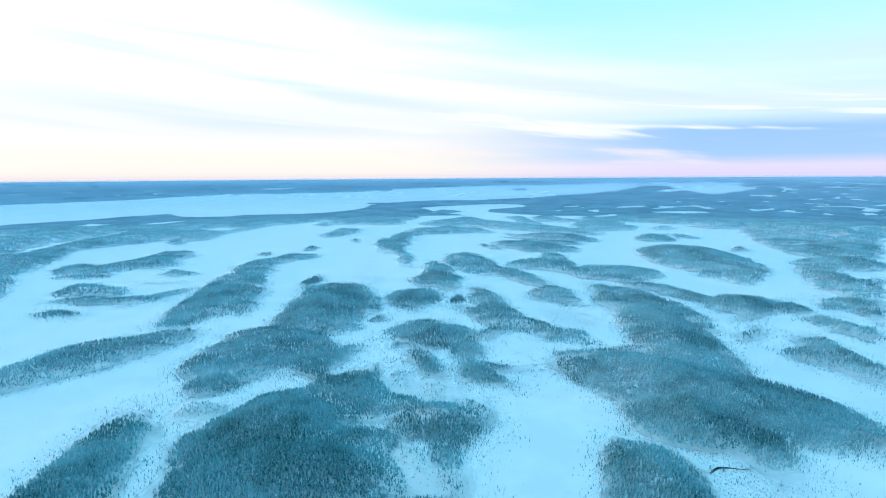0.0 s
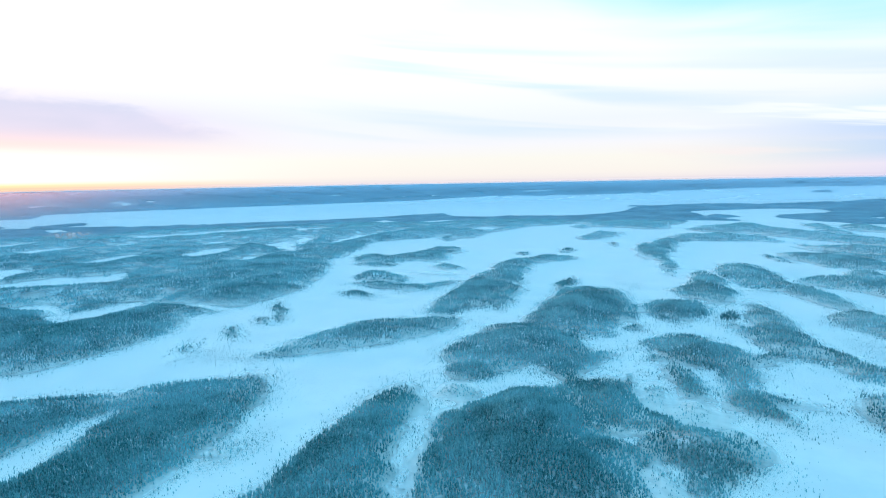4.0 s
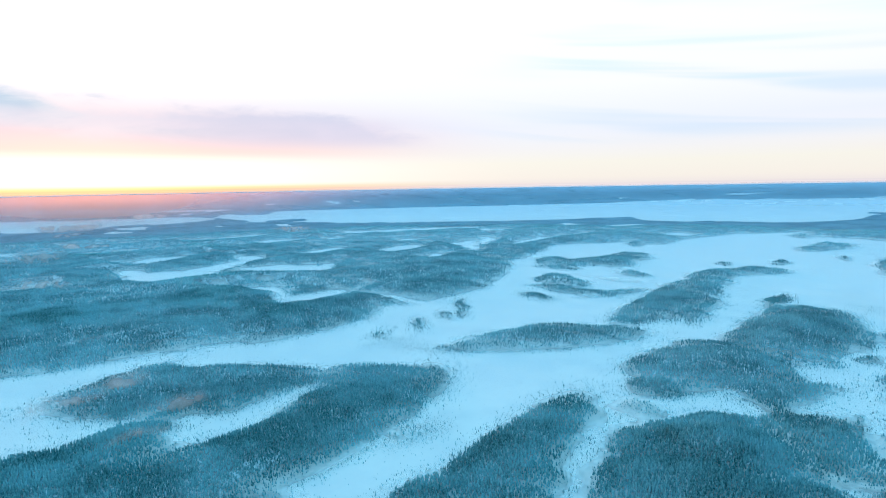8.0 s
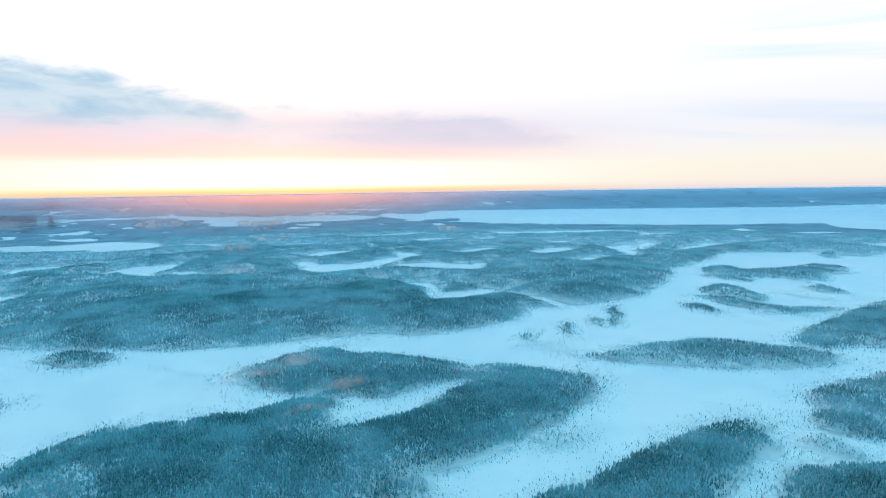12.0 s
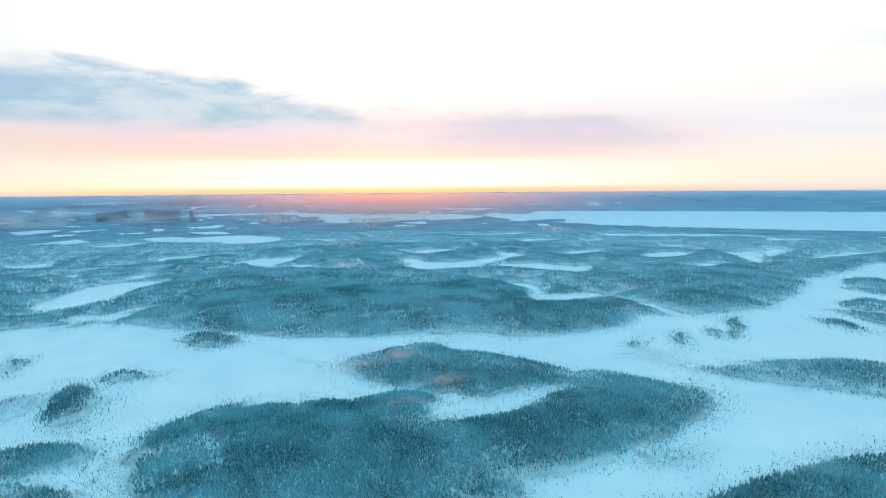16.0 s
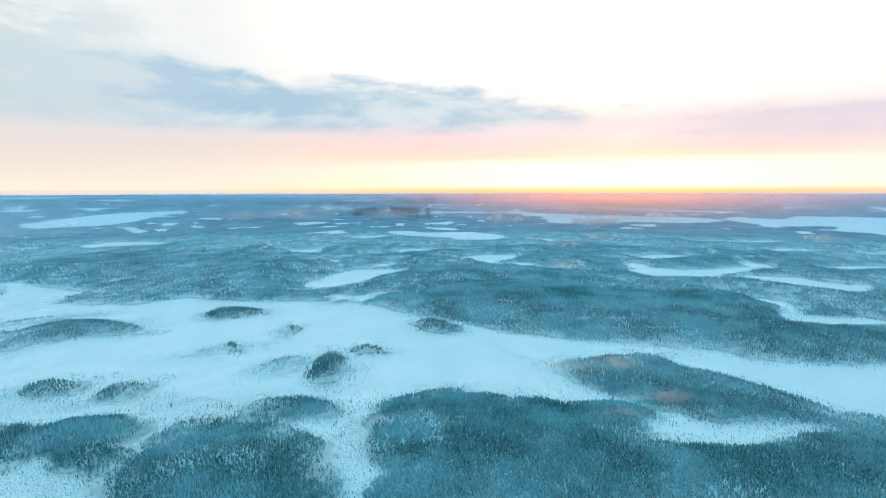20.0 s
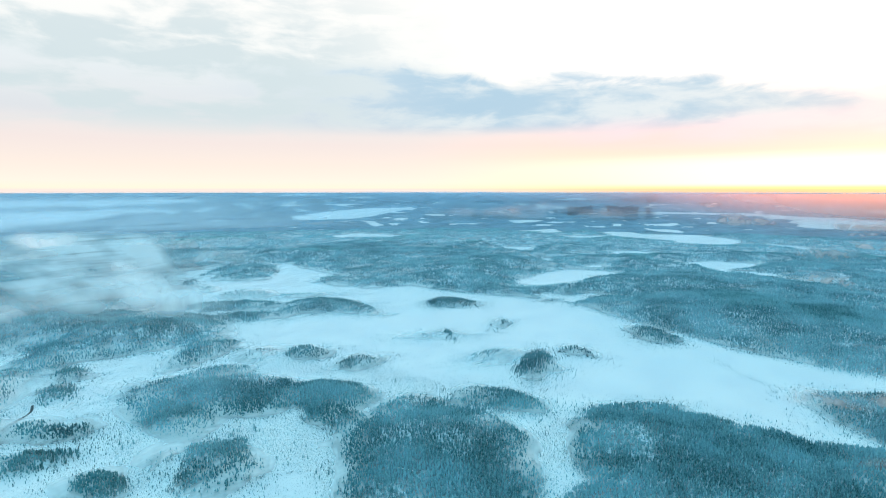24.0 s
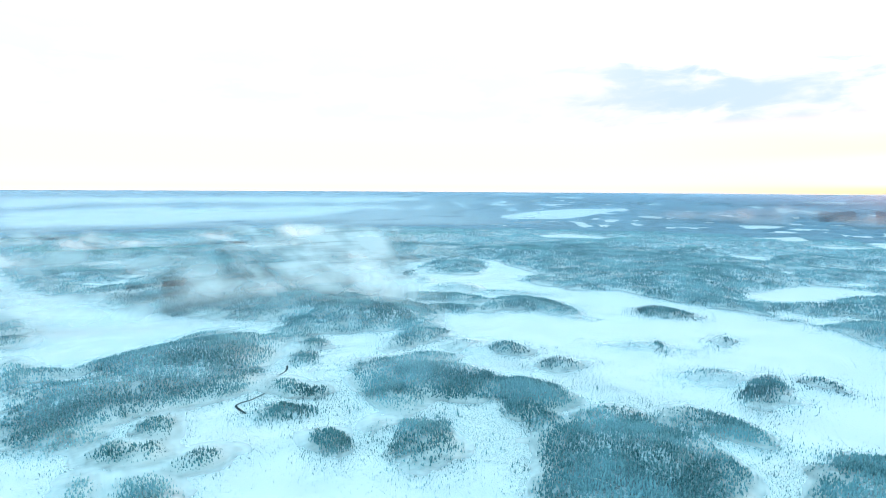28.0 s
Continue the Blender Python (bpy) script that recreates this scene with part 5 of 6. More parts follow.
# ---- trees ----
def conifer(rings, sides, trunk, seed, jag=0.3):
    """A unit conifer (1 high): a ragged, bluntly pointed crown and a short stem, as triangles."""
    rnd = np.random.default_rng(seed)
    v, t = [], []
    for n, (z, rad) in enumerate(rings):
        for s in range(sides):
            a = 2 * math.pi * (s + 0.5 * n) / sides
            q = rad * (1 + jag * rnd.uniform(-1, 1))
            v.append((q * math.cos(a), q * math.sin(a), z + 0.09 * rnd.uniform(-1, 1)))
    v.append((0.02 * rnd.uniform(-1, 1), 0.02 * rnd.uniform(-1, 1), 1.0))
    for n in range(len(rings) - 1):
        for s in range(sides):
            a, b = n * sides + s, n * sides + (s + 1) % sides
            t += [(a, b, a + sides), (b, b + sides, a + sides)]
    last = (len(rings) - 1) * sides
    t += [(last + s, last + (s + 1) % sides, len(v) - 1) for s in range(sides)]
    if trunk:
        base = len(v)
        for z, q in ((-0.05, 0.022), (0.3, 0.014)):
            for s in range(3):
                v.append((q * math.cos(2.1 * s), q * math.sin(2.1 * s), z))
        for s in range(3):
            u = (s + 1) % 3
            t += [(base + s, base + u, base + 3 + s), (base + u, base + 3 + u, base + 3 + s)]
    return np.array(v), np.array(t)


def planted(x, y, z, height, spread, model, seed):
    """Many copies of one model joined into one set of triangles."""
    mv, mt = model
    rnd = np.random.default_rng(seed)
    n = len(x)
    a = rnd.uniform(0, 2 * math.pi, n)
    c, s = np.cos(a)[:, None], np.sin(a)[:, None]
    w = (height * spread)[:, None]
    lean = rnd.normal(0, 0.03, (n, 2))
    vx = (mv[None, :, 0] * c - mv[None, :, 1] * s) * w + lean[:, :1] * mv[None, :, 2] * height[:, None] + x[:, None]
    vy = (mv[None, :, 0] * s + mv[None, :, 1] * c) * w + lean[:, 1:] * mv[None, :, 2] * height[:, None] + y[:, None]
    vz = mv[None, :, 2] * height[:, None] + z[:, None]
    verts = np.stack([vx, vy, vz], -1).reshape(-1, 3)
    tris = (mt[None] + (np.arange(n) * len(mv))[:, None, None]).reshape(-1, 3)
    return verts, tris


def scatter(r0, r1, spacing, seed):
    """Jittered places on the seen side of the plan."""
    rnd = np.random.default_rng(seed)
    g = np.arange(-r1, r1, spacing)
    X, Y = np.meshgrid(g, g)
    X, Y = X.ravel() + rnd.uniform(-0.5, 0.5, X.size) * spacing, Y.ravel() + rnd.uniform(-0.5, 0.5, X.size) * spacing
    r = np.hypot(X, Y)
    az = np.degrees(np.arctan2(-X, Y))
    ok = (r >= r0) & (r < r1) & (((az > -44) & (az <= 180)) | (az < -174))
    return X[ok], Y[ok], rnd


CROWN = ((0.12, 0.15), (0.50, 0.155))
CONE = ((0.06, 0.20),)
BANDS = [  # from, to, spacing, rings of the crown, sides, stem, widening
    (225, 560, 1.75, CROWN, 4, False, 0.95),
    (560, 1070, 2.5, CONE, 4, False, 1.1),
    (1070, 1870, 4.1, CONE, 4, False, 1.7),
    (1870, 2850, 8.0, CONE, 4, False, 2.7),
]
is_thin = np.zeros(3000, bool)
for n, (kind, _) in enumerate(STANDS):
    is_thin[1000 + n] = kind == "thin_wood"
stock = {}
for bi, (r0, r1, spacing, rings, sides, stem, wide) in enumerate(BANDS):
    x, y, rnd = scatter(r0, r1, spacing, 100 + bi)
    f, owner, brush = survey(x, y)
    patch = value_noise(x, y, 70, 3, 51)
    left = np.abs(np.degrees(np.arctan2(-x, y))) > 96
    open_air = np.where(left, 0.56, 0.24)
    edge = 3 + 0.004 * r0
    chance = step(f + 6 * patch, -edge, edge * 1.3) * (0.95 - 0.35 * step(patch, 0.05, 0.6) - open_air * step(value_noise(x, y, 26, 3, 57), -0.15, 0.35))
    chance = chance * np.where(is_thin[owner], 0.22, 1.0)
    dense = rnd.random(len(x)) < chance
    stray = ~dense & (rnd.random(len(x)) < brush * 0.62 + np.where(left, 0.30 * step(f, -50, 0), 0.13 * step(f, -32, 0))) & (r1 < 1100)
    z = land_height(x, y, f)
    tall = rnd.normal(1.0, 0.17, len(x)).clip(0.55, 1.5) * (4.2 + 1.0 * value_noise(x, y, 120, 2, 61))
    tall *= (0.55 + 0.45 * step(f, -8, 6)) * np.where(is_thin[owner], 0.75, 1.0)
    tall = np.where(stray, rnd.uniform(0.5, 1.6, len(x)), tall)
    fringe = ~dense & (rnd.random(len(x)) < np.where(left, 0.5, 0.30) * step(f, -22, 0)) & (r1 < 1100)
    tall = np.where(fringe, tall * rnd.uniform(0.5, 1.0, len(x)), tall)
    ok = dense | stray | fringe
    models = [conifer(rings, sides, stem, 7 + 10 * bi + m) for m in range(3)]
    form = rnd.integers(0, 3, len(x))
    for who in np.unique(owner[ok]):
        for m, model in enumerate(models):
            pick = ok & (owner == who) & (form == m)
            if pick.any():
                v, t = planted(x[pick], y[pick], z[pick] - 0.1, tall[pick], np.full(pick.sum(), wide) * rnd.uniform(0.75, 1.25, pick.sum()), model, 900 + bi)
                stock.setdefault(int(who), []).append((v, t))
for who, parts in sorted(stock.items()):
    base, vs, ts = 0, [], []
    for v, t in parts:
        vs.append(v)
        ts.append(t + base)
        base += len(v)
    kind = "scrub" if who == 0 else (STANDS[who - 1000][0] if who >= 1000 else "forest")
    me = mesh_of(kind, np.concatenate(vs), np.concatenate(ts), SPRUCE_DARK if kind == "grove" else SPRUCE)
    label = {"scrub": "scattered stunted snowy pines on the open bog", "thin_wood": "thin open wood of small rimed pines on snow", "grove": "small dark spruce grove standing in the snow", "wood": "rime-covered conifer wood on a low hill in the snow", "forest": "dense frosted conifer forest with snowy gaps"}[kind]
    tagged(new(kind, me), label, "trees", "woods", "stuff")


# ---- single trees along the open shores ----
def bough_mesh(seed, whorls):
    """Crown of drooping boughs in whorls, thinning to the tip; unit height."""
    rnd = np.random.default_rng(seed)
    v, t = [], []
    for n in range(whorls):
        u = n / whorls
        z = 0.16 + 0.80 * u
        reach = 0.17 * (1 - u) ** 0.8 + 0.02
        count = 7 if u < 0.6 else 5
        for s in range(count):
            a = 2 * math.pi * (s + rnd.uniform(-0.3, 0.3)) / count + 0.9 * n
            q = reach * rnd.uniform(0.7, 1.2)
            ca, sa = math.cos(a), math.sin(a)
            w = 0.42 * q
            b = len(v)
            drop = 0.09 * rnd.uniform(0.6, 1.3)
            v += [(0, 0, z + 0.05), (0.55 * q * ca - w * sa, 0.55 * q * sa + w * ca, z - 0.4 * drop), (q * ca, q * sa, z - drop), (0.55 * q * ca + w * sa, 0.55 * q * sa - w * ca, z - 0.4 * drop), (0.5 * q * ca, 0.5 * q * sa, z + 0.02)]
            t += [(b, b + 1, b + 4), (b + 1, b + 2, b + 4), (b + 2, b + 3, b + 4), (b + 3, b, b + 4)]
    b = len(v)
    v += [(0.02, 0, 0.9), (-0.01, 0.017, 0.9), (-0.01, -0.017, 0.9), (0, 0, 1.0)]
    t += [(b, b + 1, b + 3), (b + 1, b + 2, b + 3), (b + 2, b, b + 3)]
    return np.array(v), np.array(t)


def trunk_mesh():
    v, t = [], []
    for z, q in ((-0.04, 0.022), (0.35, 0.016), (0.9, 0.004)):
        v += [(q * math.cos(math.pi * s / 3), q * math.sin(math.pi * s / 3), z) for s in range(6)]
    for k in range(2):
        for s in range(6):
            a, b = k * 6 + s, k * 6 + (s + 1) % 6
            t.append((a, b, b + 6, a + 6))
    return np.array(v), np.array(t)


def make_tree(height, slim, seed, name, label):
    tree = tagged(new(name), label, "tree", "trees on the open shore")
    v, t = trunk_mesh()
    stem = new("trunk", mesh_of("trunk", v * height, t, BARK))
    stem.parent = tree
    v, t = bough_mesh(seed, 9)
    crown = new("crown", mesh_of("crown", v * np.array([slim, slim, 1.0]) * height, t, SPRUCE_DARK))
    crown.parent = tree
    return tree


KINDS = [make_tree(h, s, 300 + n, name, label) for n, (h, s, name, label) in enumerate([
    (5.8, 1.0, "spruce_tree", "tall dark rime-dusted spruce standing in deep snow"),
    (4.8, 1.05, "spruce_tree", "middling dark spruce with rime on its boughs"),
    (3.4, 1.2, "spruce_tree", "short bushy spruce on the snowy bog"),
    (5.4, 0.8, "spruce_tree", "narrow tall spruce with frosted boughs"),
    (2.0, 1.2, "young_spruce", "young stunted spruce in the snow"),
])]
sites = []
rnd = random.Random(12)
SPOTS = [(o, min(16, max(4, int(o[2] * o[3] / 20))), (0, 0, 1, 1, 2, 3, 3, 4), 0.3) for kind, ovals in STANDS if kind == "grove" for o in ovals if math.hypot(o[0], o[1]) < 1300]
SPOTS += [(o, 7, (1, 2, 2, 4, 4, 4), 0.0) for ovals in BOGS for o in ovals if math.hypot(o[0], o[1]) < 750]
for (ox, oy, a, b, turn), count, choice, inner in SPOTS:
    c, s = math.cos(radians(turn)), math.sin(radians(turn))
    for n in range(count):
        q, w = math.sqrt(rnd.uniform(inner, 1.0)), rnd.uniform(0, 2 * math.pi)
        u, v = q * a * math.cos(w), q * b * math.sin(w)
        x, y = ox + u * c - v * s, oy + u * s + v * c
        sites.append((x, y, rnd.uniform(0, 360), rnd.choice(choice)))
sites = sorted(sites, key=lambda p: p[0] ** 2 + p[1] ** 2)[:290]
sx, sy = np.array([p[0] for p in sites]), np.array([p[1] for p in sites])
sz = land_height(sx, sy, survey(sx, sy)[0]) - 0.05
for n, (x, y, turn, which) in enumerate(sites):
    m = pose(x, y, float(sz[n]), 0, 0, turn)
    if n < len(KINDS):
        KINDS[n].matrix_basis = m
    else:
        copy_thing(KINDS[which], m)


# ---- creeks and snowmobile tracks ----
def ribbon(name, points, width, mat, lift, label, category):
    """A winding band laid on the ground through the bends given."""
    pts = [Vector(p) for p in points]
    fine = []
    for i in range(len(pts) - 1):
        p0, p1, p2, p3 = pts[max(i - 1, 0)], pts[i], pts[i + 1], pts[min(i + 2, len(pts) - 1)]
        for s in range(8):
            u = s / 8
            fine.append(0.5 * ((2 * p1) + (p2 - p0) * u + (2 * p0 - 5 * p1 + 4 * p2 - p3) * u * u + (3 * p1 - p0 - 3 * p2 + p3) * u ** 3))
    fine.append(pts[-1])
    x, y = np.array([p.x for p in fine]), np.array([p.y for p in fine])
    tx, ty = np.gradient(x), np.gradient(y)
    ln = np.hypot(tx, ty)
    nx, ny = -ty / ln, tx / ln
    wob = width * (1 + 0.35 * value_noise(x, y, 9, 2, 81))
    rows = []
    for off, up in ((-0.5, 0.0), (0.0, 0.06), (0.5, 0.0)):
        px, py = x + nx * wob * off, y + ny * wob * off
        rows.append(np.stack([px, py, land_height(px, py, survey(px, py)[0]) + lift + up], -1))
    n = len(x)
    v = np.concatenate(rows)
    q = [(k * n + i, k * n + i + 1, (k + 1) * n + i + 1, (k + 1) * n + i) for k in range(2) for i in range(n - 1)]
    return tagged(new(name, mesh_of(name, v, q, mat, True)), label, category, kind="structure")


ribbon("creek", [(-146, -466), (-144, -487), (-150, -493), (-161, -495), (-179, -505), (-186, -518), (-188, -530), (-199, -539), (-217, -552), (-226, -569)], 2.2, CREEK, 0.35, "dark open creek winding through the snowy bog", "creek")
ribbon("creek", [(154, 368), (163, 359), (167, 350), (171, 343), (177, 338), (179, 337), (187, 343), (195, 343), (205, 341), (213, 344)], 1.6, CREEK, 0.35, "narrow dark open creek crossing the snowy marsh", "creek")
ribbon("snow_track", [(263, 774), (254, 713), (233, 660), (220, 610)], 2.6, TRACK, 0.15, "pale packed snow track crossing the wooded ridge", "track")
ribbon("snow_track", [(850, 1278), (758, 1122), (681, 1000), (627, 915)], 4.0, TRACK, 0.15, "pale packed snow track at the forest edge", "track")
ribbon("snow_track", [(-267, -243), (-278, -224), (-290, -207), (-293, -188)], 1.2, TRACK, 0.1, "faint packed snow track over the lake", "track")


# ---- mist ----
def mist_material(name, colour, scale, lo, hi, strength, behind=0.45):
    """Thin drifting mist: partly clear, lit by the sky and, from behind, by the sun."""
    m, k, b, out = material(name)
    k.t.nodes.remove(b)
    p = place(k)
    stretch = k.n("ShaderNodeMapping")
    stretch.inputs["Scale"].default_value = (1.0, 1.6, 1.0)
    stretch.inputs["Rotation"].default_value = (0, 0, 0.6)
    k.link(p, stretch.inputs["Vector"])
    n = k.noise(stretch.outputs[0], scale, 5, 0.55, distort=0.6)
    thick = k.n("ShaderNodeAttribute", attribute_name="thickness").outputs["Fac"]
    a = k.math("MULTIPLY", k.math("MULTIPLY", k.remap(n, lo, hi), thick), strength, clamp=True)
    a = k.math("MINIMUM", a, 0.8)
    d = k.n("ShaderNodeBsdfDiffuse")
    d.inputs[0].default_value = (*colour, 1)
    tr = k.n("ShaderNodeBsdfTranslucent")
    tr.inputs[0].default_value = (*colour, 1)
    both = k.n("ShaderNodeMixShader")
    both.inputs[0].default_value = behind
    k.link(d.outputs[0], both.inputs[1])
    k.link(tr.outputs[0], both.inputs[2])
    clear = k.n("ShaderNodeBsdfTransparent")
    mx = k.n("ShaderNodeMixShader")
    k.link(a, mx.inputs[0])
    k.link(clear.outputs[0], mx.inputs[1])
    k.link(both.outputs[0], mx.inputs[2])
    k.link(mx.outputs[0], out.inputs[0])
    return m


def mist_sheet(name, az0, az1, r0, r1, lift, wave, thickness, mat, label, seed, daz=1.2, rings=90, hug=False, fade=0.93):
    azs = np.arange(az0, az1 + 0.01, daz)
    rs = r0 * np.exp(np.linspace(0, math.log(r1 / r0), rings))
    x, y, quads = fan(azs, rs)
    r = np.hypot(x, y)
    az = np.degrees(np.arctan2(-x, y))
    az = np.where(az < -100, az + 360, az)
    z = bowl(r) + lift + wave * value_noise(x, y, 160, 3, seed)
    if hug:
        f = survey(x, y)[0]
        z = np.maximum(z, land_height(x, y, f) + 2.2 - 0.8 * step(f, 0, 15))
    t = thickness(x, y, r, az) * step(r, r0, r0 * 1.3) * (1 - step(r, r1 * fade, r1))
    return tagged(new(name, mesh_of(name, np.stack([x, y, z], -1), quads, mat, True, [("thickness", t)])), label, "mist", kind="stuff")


def near_woods(x, y):
    """1 round the woods' feet, less in the hollows of the forests, 0 on open ice."""
    f = survey(x, y)[0]
    hollow = step(f, 12, 40) * step(-value_noise(x, y, 190, 2, 33), 0.0, 0.4) * step(np.hypot(x, y), 500, 800)
    return step(f, -11, 4) * (1 - 0.85 * step(f, 8, 32)) + 0.55 * hollow


# pale far haze put in as a sheet; opacity set by bearing and range
DISTANT = mist_material("distant_mist", (0.95, 0.97, 1.0), 0.0018, 0.05, 0.55, 1.0, 0.3)
mist_sheet("distant_mist", 98, 190, 2300, 4890, 14.0, 4.0, lambda x, y, r, az: (0.20 * step(az, 104, 135) + 0.50 * step(az, 126, 150)) * step(r, 2300, 3000), DISTANT, "pale mist lying over the far lakes", 93, fade=0.97)
GROUND_MIST = mist_material("ground_mist", (0.97, 0.99, 0.99), 0.011, 0.30, 0.62, 1.0, 0.25)
# blue of distance put into a sheet: bluish colour, opacity growing with range
HAZE = mist_material("distance_haze", (0.60, 0.79, 1.0), 0.0022, 0.0, 0.50, 1.0, 0.25)
mist_sheet("ground_mist", -46, 188, 240, 2700, 2.6, 0.8, lambda x, y, r, az: near_woods(x, y) * (0.60 + 0.1 * step(r, 500, 1600)) + 0.35 * step(az, -8, 2) * (1 - step(az, 15, 24)) * (1 - step(r, 430, 560)) + 0.13 * step(az, 120, 140) + 0.10 * step(az, 140, 158), GROUND_MIST, "thin white ground mist lying among the woods", 91, 0.6, 240, True)
mist_sheet("distance_haze", -46, 188, 420, 4890, 22.0, 5.0, lambda x, y, r, az: 0.05 + 0.10 * step(r, 500, 2200) + 0.20 * step(r, 2600, 4200) * (1 - 0.6 * np.exp(-((az - 82) / 20.0) ** 2)) * (1 - 0.7 * step(az, 112, 138)) + 0.42 * step(r, 4200, 4800) * (1 - 0.7 * step(az, 116, 140)), HAZE, "pale blue haze over the distant forest", 92, fade=0.999)


def sunrise_veil(az0, az1, r, strength, width, seed, mat):
    """An added smooth, upright veil that paints the sunrise glow on the land, thickest under the sun and thinning to
    all its rims.
    """
    azs = np.arange(az0, az1 + 0.01, 0.5)
    hs = np.linspace(0, 1, 14)
    A, h = np.meshgrid(azs, hs)
    rr = r + 70 * value_noise(A * 20.0, A * 0, 220, 2, seed + 1) + h * 60
    x, y = -np.sin(np.radians(A)) * rr, np.cos(np.radians(A)) * rr
    foot = bowl(rr) + 1.0
    z = foot + h * (EYE_H - rr * 0.0064 - foot)
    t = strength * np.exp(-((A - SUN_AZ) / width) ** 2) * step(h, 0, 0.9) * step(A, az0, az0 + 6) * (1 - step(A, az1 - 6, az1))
    nv, nu = A.shape
    i = np.arange(nv - 1)[:, None] * nu + np.arange(nu - 1)[None]
    quads = np.stack([i, i + 1, i + nu + 1, i + nu], -1).reshape(-1, 4)
    me = mesh_of("sunrise_glow_veil", np.stack([x, y, z], -1).reshape(-1, 3), quads, mat, True, [("thickness", t.ravel())])
    return tagged(new("sunrise_glow_veil", me), "rosy veil painting the sunrise glow over the forest", "haze", "sunrise haze", "stuff")


FOG = mist_material("fog_bank", (0.93, 0.97, 1.0), 0.005, 0.05, 0.60, 0.85, 0.15)


def billows(x, y, r, az):
    """Rolling fog, thinner between its billows."""
    u, v = az * 16.5, 190000.0 / r
    n = value_noise(u + 0.7 * v, v, 110, 5, 96)
    return 1.6 * step(n, -0.36, 0.52) * step(az + 5 * n, 143, 152) * step(r, 760, 1050) * (1 - step(r, 2200, 2850))


mist_sheet("fog_bank", 138, 200, 620, 2900, 28.0, 6.0, billows, FOG, "drifting billows of grey-white fog over the forest", 95, 0.35, 150)
# warm glow of the sun put into the veils' own red and amber
ROSE = mist_material("rose_glow", (1.0, 0.58, 0.58), 0.0012, -0.3, 0.3, 1.0, 0.85)
AMBER = mist_material("amber_glow", (1.0, 0.42, 0.24), 0.0012, -0.3, 0.3, 1.0, 0.9)
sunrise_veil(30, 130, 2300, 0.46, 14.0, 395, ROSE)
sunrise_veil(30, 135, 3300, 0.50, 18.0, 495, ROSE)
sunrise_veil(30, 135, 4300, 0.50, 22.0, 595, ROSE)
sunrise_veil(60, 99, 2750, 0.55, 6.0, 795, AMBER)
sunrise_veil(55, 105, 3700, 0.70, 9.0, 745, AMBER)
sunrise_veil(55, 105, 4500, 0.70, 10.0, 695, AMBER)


def mist_wisp(az, r, length, height, lift, seed, mat, label):
    """An upright, wavy veil of mist that thins out to all its rims."""
    rr = np.random.default_rng(seed)
    nu, nv = 40, 13
    u, v = np.meshgrid(np.linspace(0, 1, nu), np.linspace(0, 1, nv))
    turn = radians(az) + rr.uniform(-0.5, 0.5)
    ox, oy = -math.sin(radians(az)) * r, math.cos(radians(az)) * r
    along = (u - 0.5) * length
    bend = length * 0.10 * np.sin(u * 5 + rr.uniform(0, 6)) + (v - 0.5) * height * rr.uniform(0.2, 1.4)
    x = ox + along * math.cos(turn) - bend * math.sin(turn)
    y = oy + along * math.sin(turn) + bend * math.cos(turn)
    base = float(bowl(np.array([float(r)]))[0])
    z = base + lift + v * height * (0.85 + 0.15 * np.sin(u * 3 + rr.uniform(0, 6)))
    q = np.hypot(2 * u - 1, 2.2 * v - 0.9) + 0.45 * value_noise(u * 300 + seed * 50, v * 80, 60, 3, seed)
    t = 1 - step(q, 0.15, 1.0)
    t = t * step(u, 0, 0.1) * step(1 - u, 0, 0.1) * step(1 - v, 0, 0.2) * step(v, 0, 0.1)
    i = np.arange(nv - 1)[:, None] * nu + np.arange(nu - 1)[None]
    quads = np.stack([i, i + 1, i + nu + 1, i + nu], -1).reshape(-1, 4)
    me = mesh_of("mist_wisp", np.stack([x, y, z], -1).reshape(-1, 3), quads, mat, True, [("thickness", t.ravel())])
    return tagged(new("mist_wisp", me), label, "mist", "mist wisps", "stuff")


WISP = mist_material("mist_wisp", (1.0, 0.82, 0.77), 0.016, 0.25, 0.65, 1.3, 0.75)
for n in range(8):     # backlit by the sun, with part of the rosy light put into the colour
    mist_wisp(random.uniform(66, 96), random.uniform(1900, 4200), random.uniform(110, 280), random.uniform(24, 50), 4.0, 500 + n, WISP, "small wisp of mist over the forest, tinted as if sunrise-lit")
# the puffs carry the sunrise's rosy light in their base colour
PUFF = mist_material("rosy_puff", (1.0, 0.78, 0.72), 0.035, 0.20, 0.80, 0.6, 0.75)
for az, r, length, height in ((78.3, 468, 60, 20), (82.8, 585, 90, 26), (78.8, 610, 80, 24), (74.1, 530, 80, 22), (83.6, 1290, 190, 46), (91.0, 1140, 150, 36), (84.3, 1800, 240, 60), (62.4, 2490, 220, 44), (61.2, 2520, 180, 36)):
    mist_wisp(az, r, length, height, 1.0, int(600 + r), PUFF, "small puff of mist over the forest, rosy sunrise tint in its colour")
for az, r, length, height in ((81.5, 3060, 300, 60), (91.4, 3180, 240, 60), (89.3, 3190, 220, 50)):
    mist_wisp(az, r, length, height, 5.0, int(600 + r), WISP, "small wisp of mist over the forest, rosy sunrise tint in its colour")
SUNLIT = mist_material("sunlit_mist", (1.0, 0.96, 0.98), 0.005, 0.10, 0.80, 0.28, 0.8)
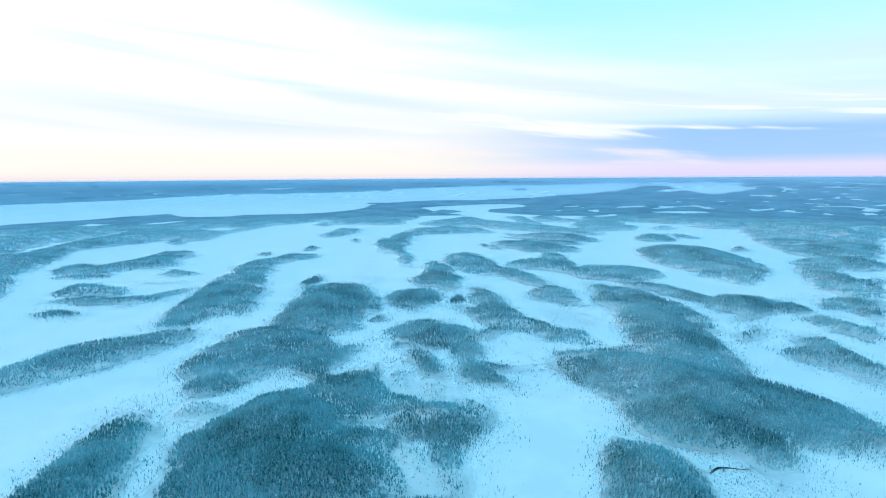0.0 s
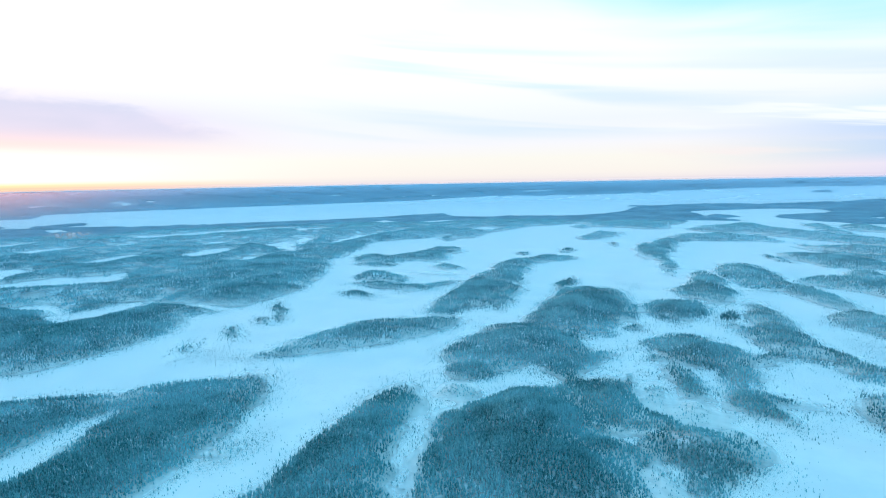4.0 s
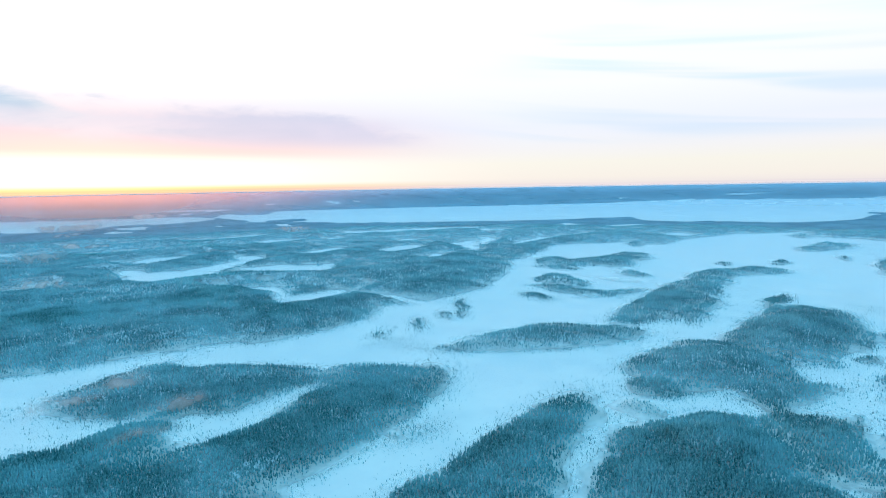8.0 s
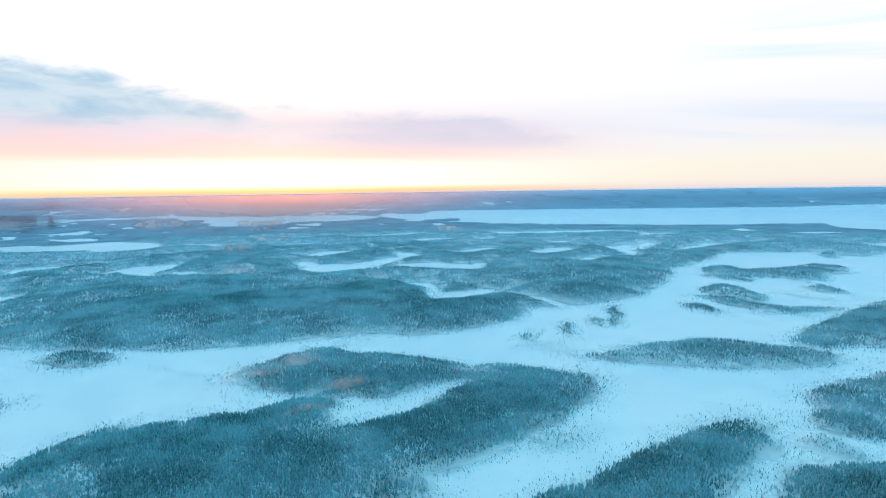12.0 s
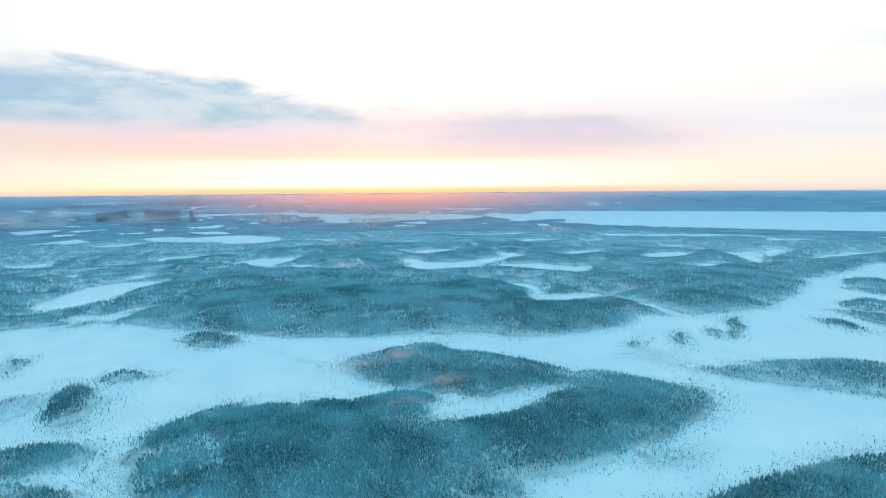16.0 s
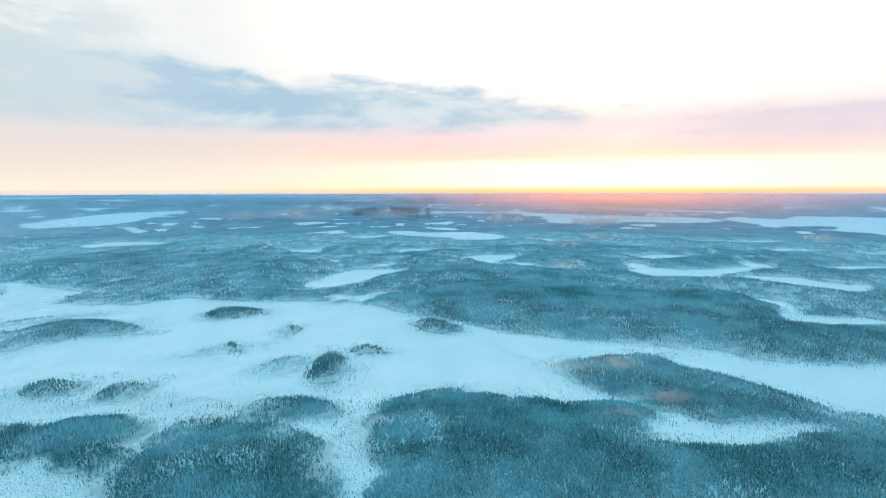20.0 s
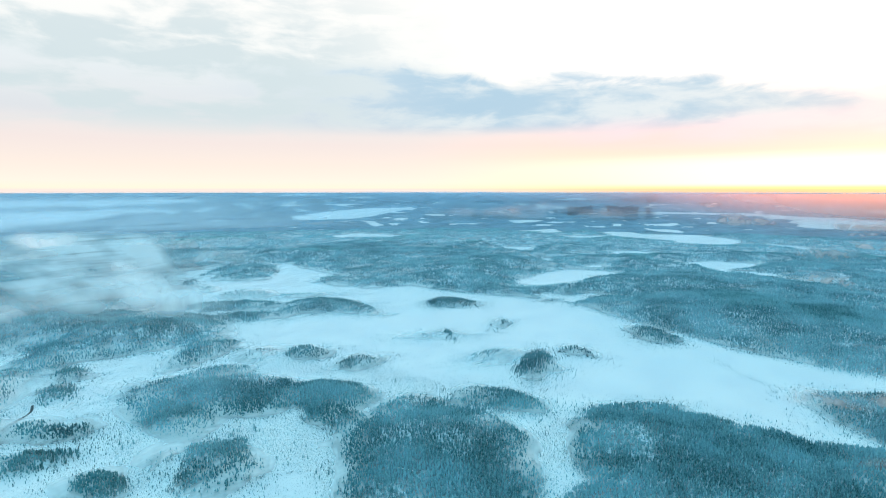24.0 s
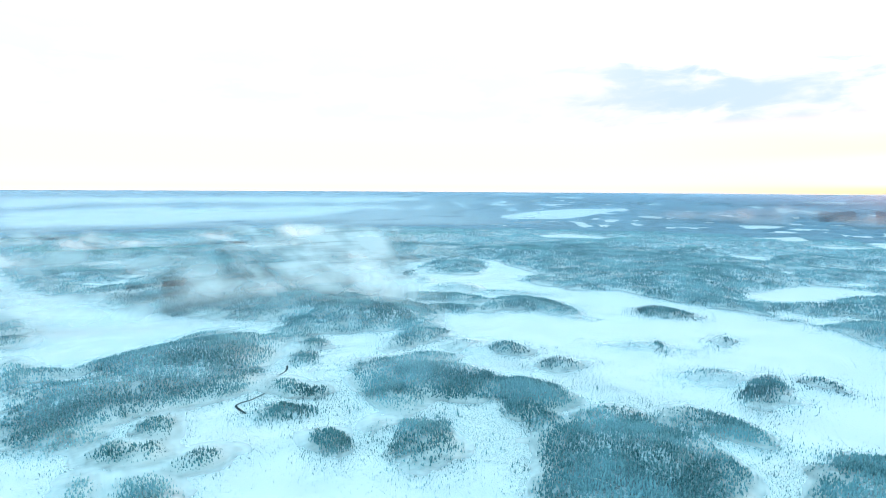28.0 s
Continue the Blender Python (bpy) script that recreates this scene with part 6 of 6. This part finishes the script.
for n in range(9):
    mist_wisp(100 + 2.3 * n + random.uniform(-1, 1), random.uniform(3000, 3700), random.uniform(260, 520), random.uniform(80, 130), 2.0, 530 + n, SUNLIT, "long bank of sunlit mist over the far lakes")
BILLOW = mist_material("fog_billow", (0.96, 0.98, 1.0), 0.009, 0.22, 0.70, 0.5, 0.2)
for n in range(20):
    mist_wisp(143 + 2.0 * n + random.uniform(-1, 1), 1450 + 560 * math.sin(2.4 * n), random.uniform(220, 420), random.uniform(50, 90), 6.0, 560 + n, BILLOW, "pale billow of fog drifting over the forest")


# ---- radio mast on the far forest ridge ----
def tube(points, radius, sides=6):
    v, q = [], []
    for x, y, z in points:
        v += [(x + radius * math.cos(2 * math.pi * k / sides), y + radius * math.sin(2 * math.pi * k / sides), z) for k in range(sides)]
    for n in range(len(points) - 1):
        for k in range(sides):
            a, b = n * sides + k, n * sides + (k + 1) % sides
            q.append((a, b, b + sides, a + sides))
    return np.array(v), np.array(q)


STEEL = plain("painted_steel", (0.62, 0.62, 0.62), 0.5, 2.0)
mast = tagged(new("radio_mast"), "slender pale steel radio mast rising above the forest", "mast")
mr, maz = 2600.0, radians(77.2)
mx, my = np.array([-math.sin(maz) * mr]), np.array([math.cos(maz) * mr])
mast.matrix_basis = pose(float(mx[0]), float(my[0]), float(land_height(mx, my, survey(mx, my)[0])[0]) - 0.2)
for n in range(3):
    a = 2 * math.pi * n / 3
    v, q = tube([(1.6 * math.cos(a), 1.6 * math.sin(a), 0), (0.3 * math.cos(a), 0.3 * math.sin(a), 26)], 0.35)
    leg = new("leg", mesh_of("leg", v, q, STEEL))
    leg.parent = mast
for z in (6, 12, 18, 24):
    w = 1.6 - 1.3 * z / 26
    v, q = tube([(w * 1.1, 0, z - 0.2), (w * 1.1, 0, z + 0.2)], w * 0.3)
    ring = new("brace", mesh_of("brace", np.concatenate([v, v * np.array([-1, 1, 1])]), np.concatenate([q, q + len(v)]), STEEL))
    ring.parent = mast
v, q = tube([(0, 0, 25), (0, 0, 31)], 0.25)
tip = new("antenna", mesh_of("antenna", v, q, STEEL))
tip.parent = mast
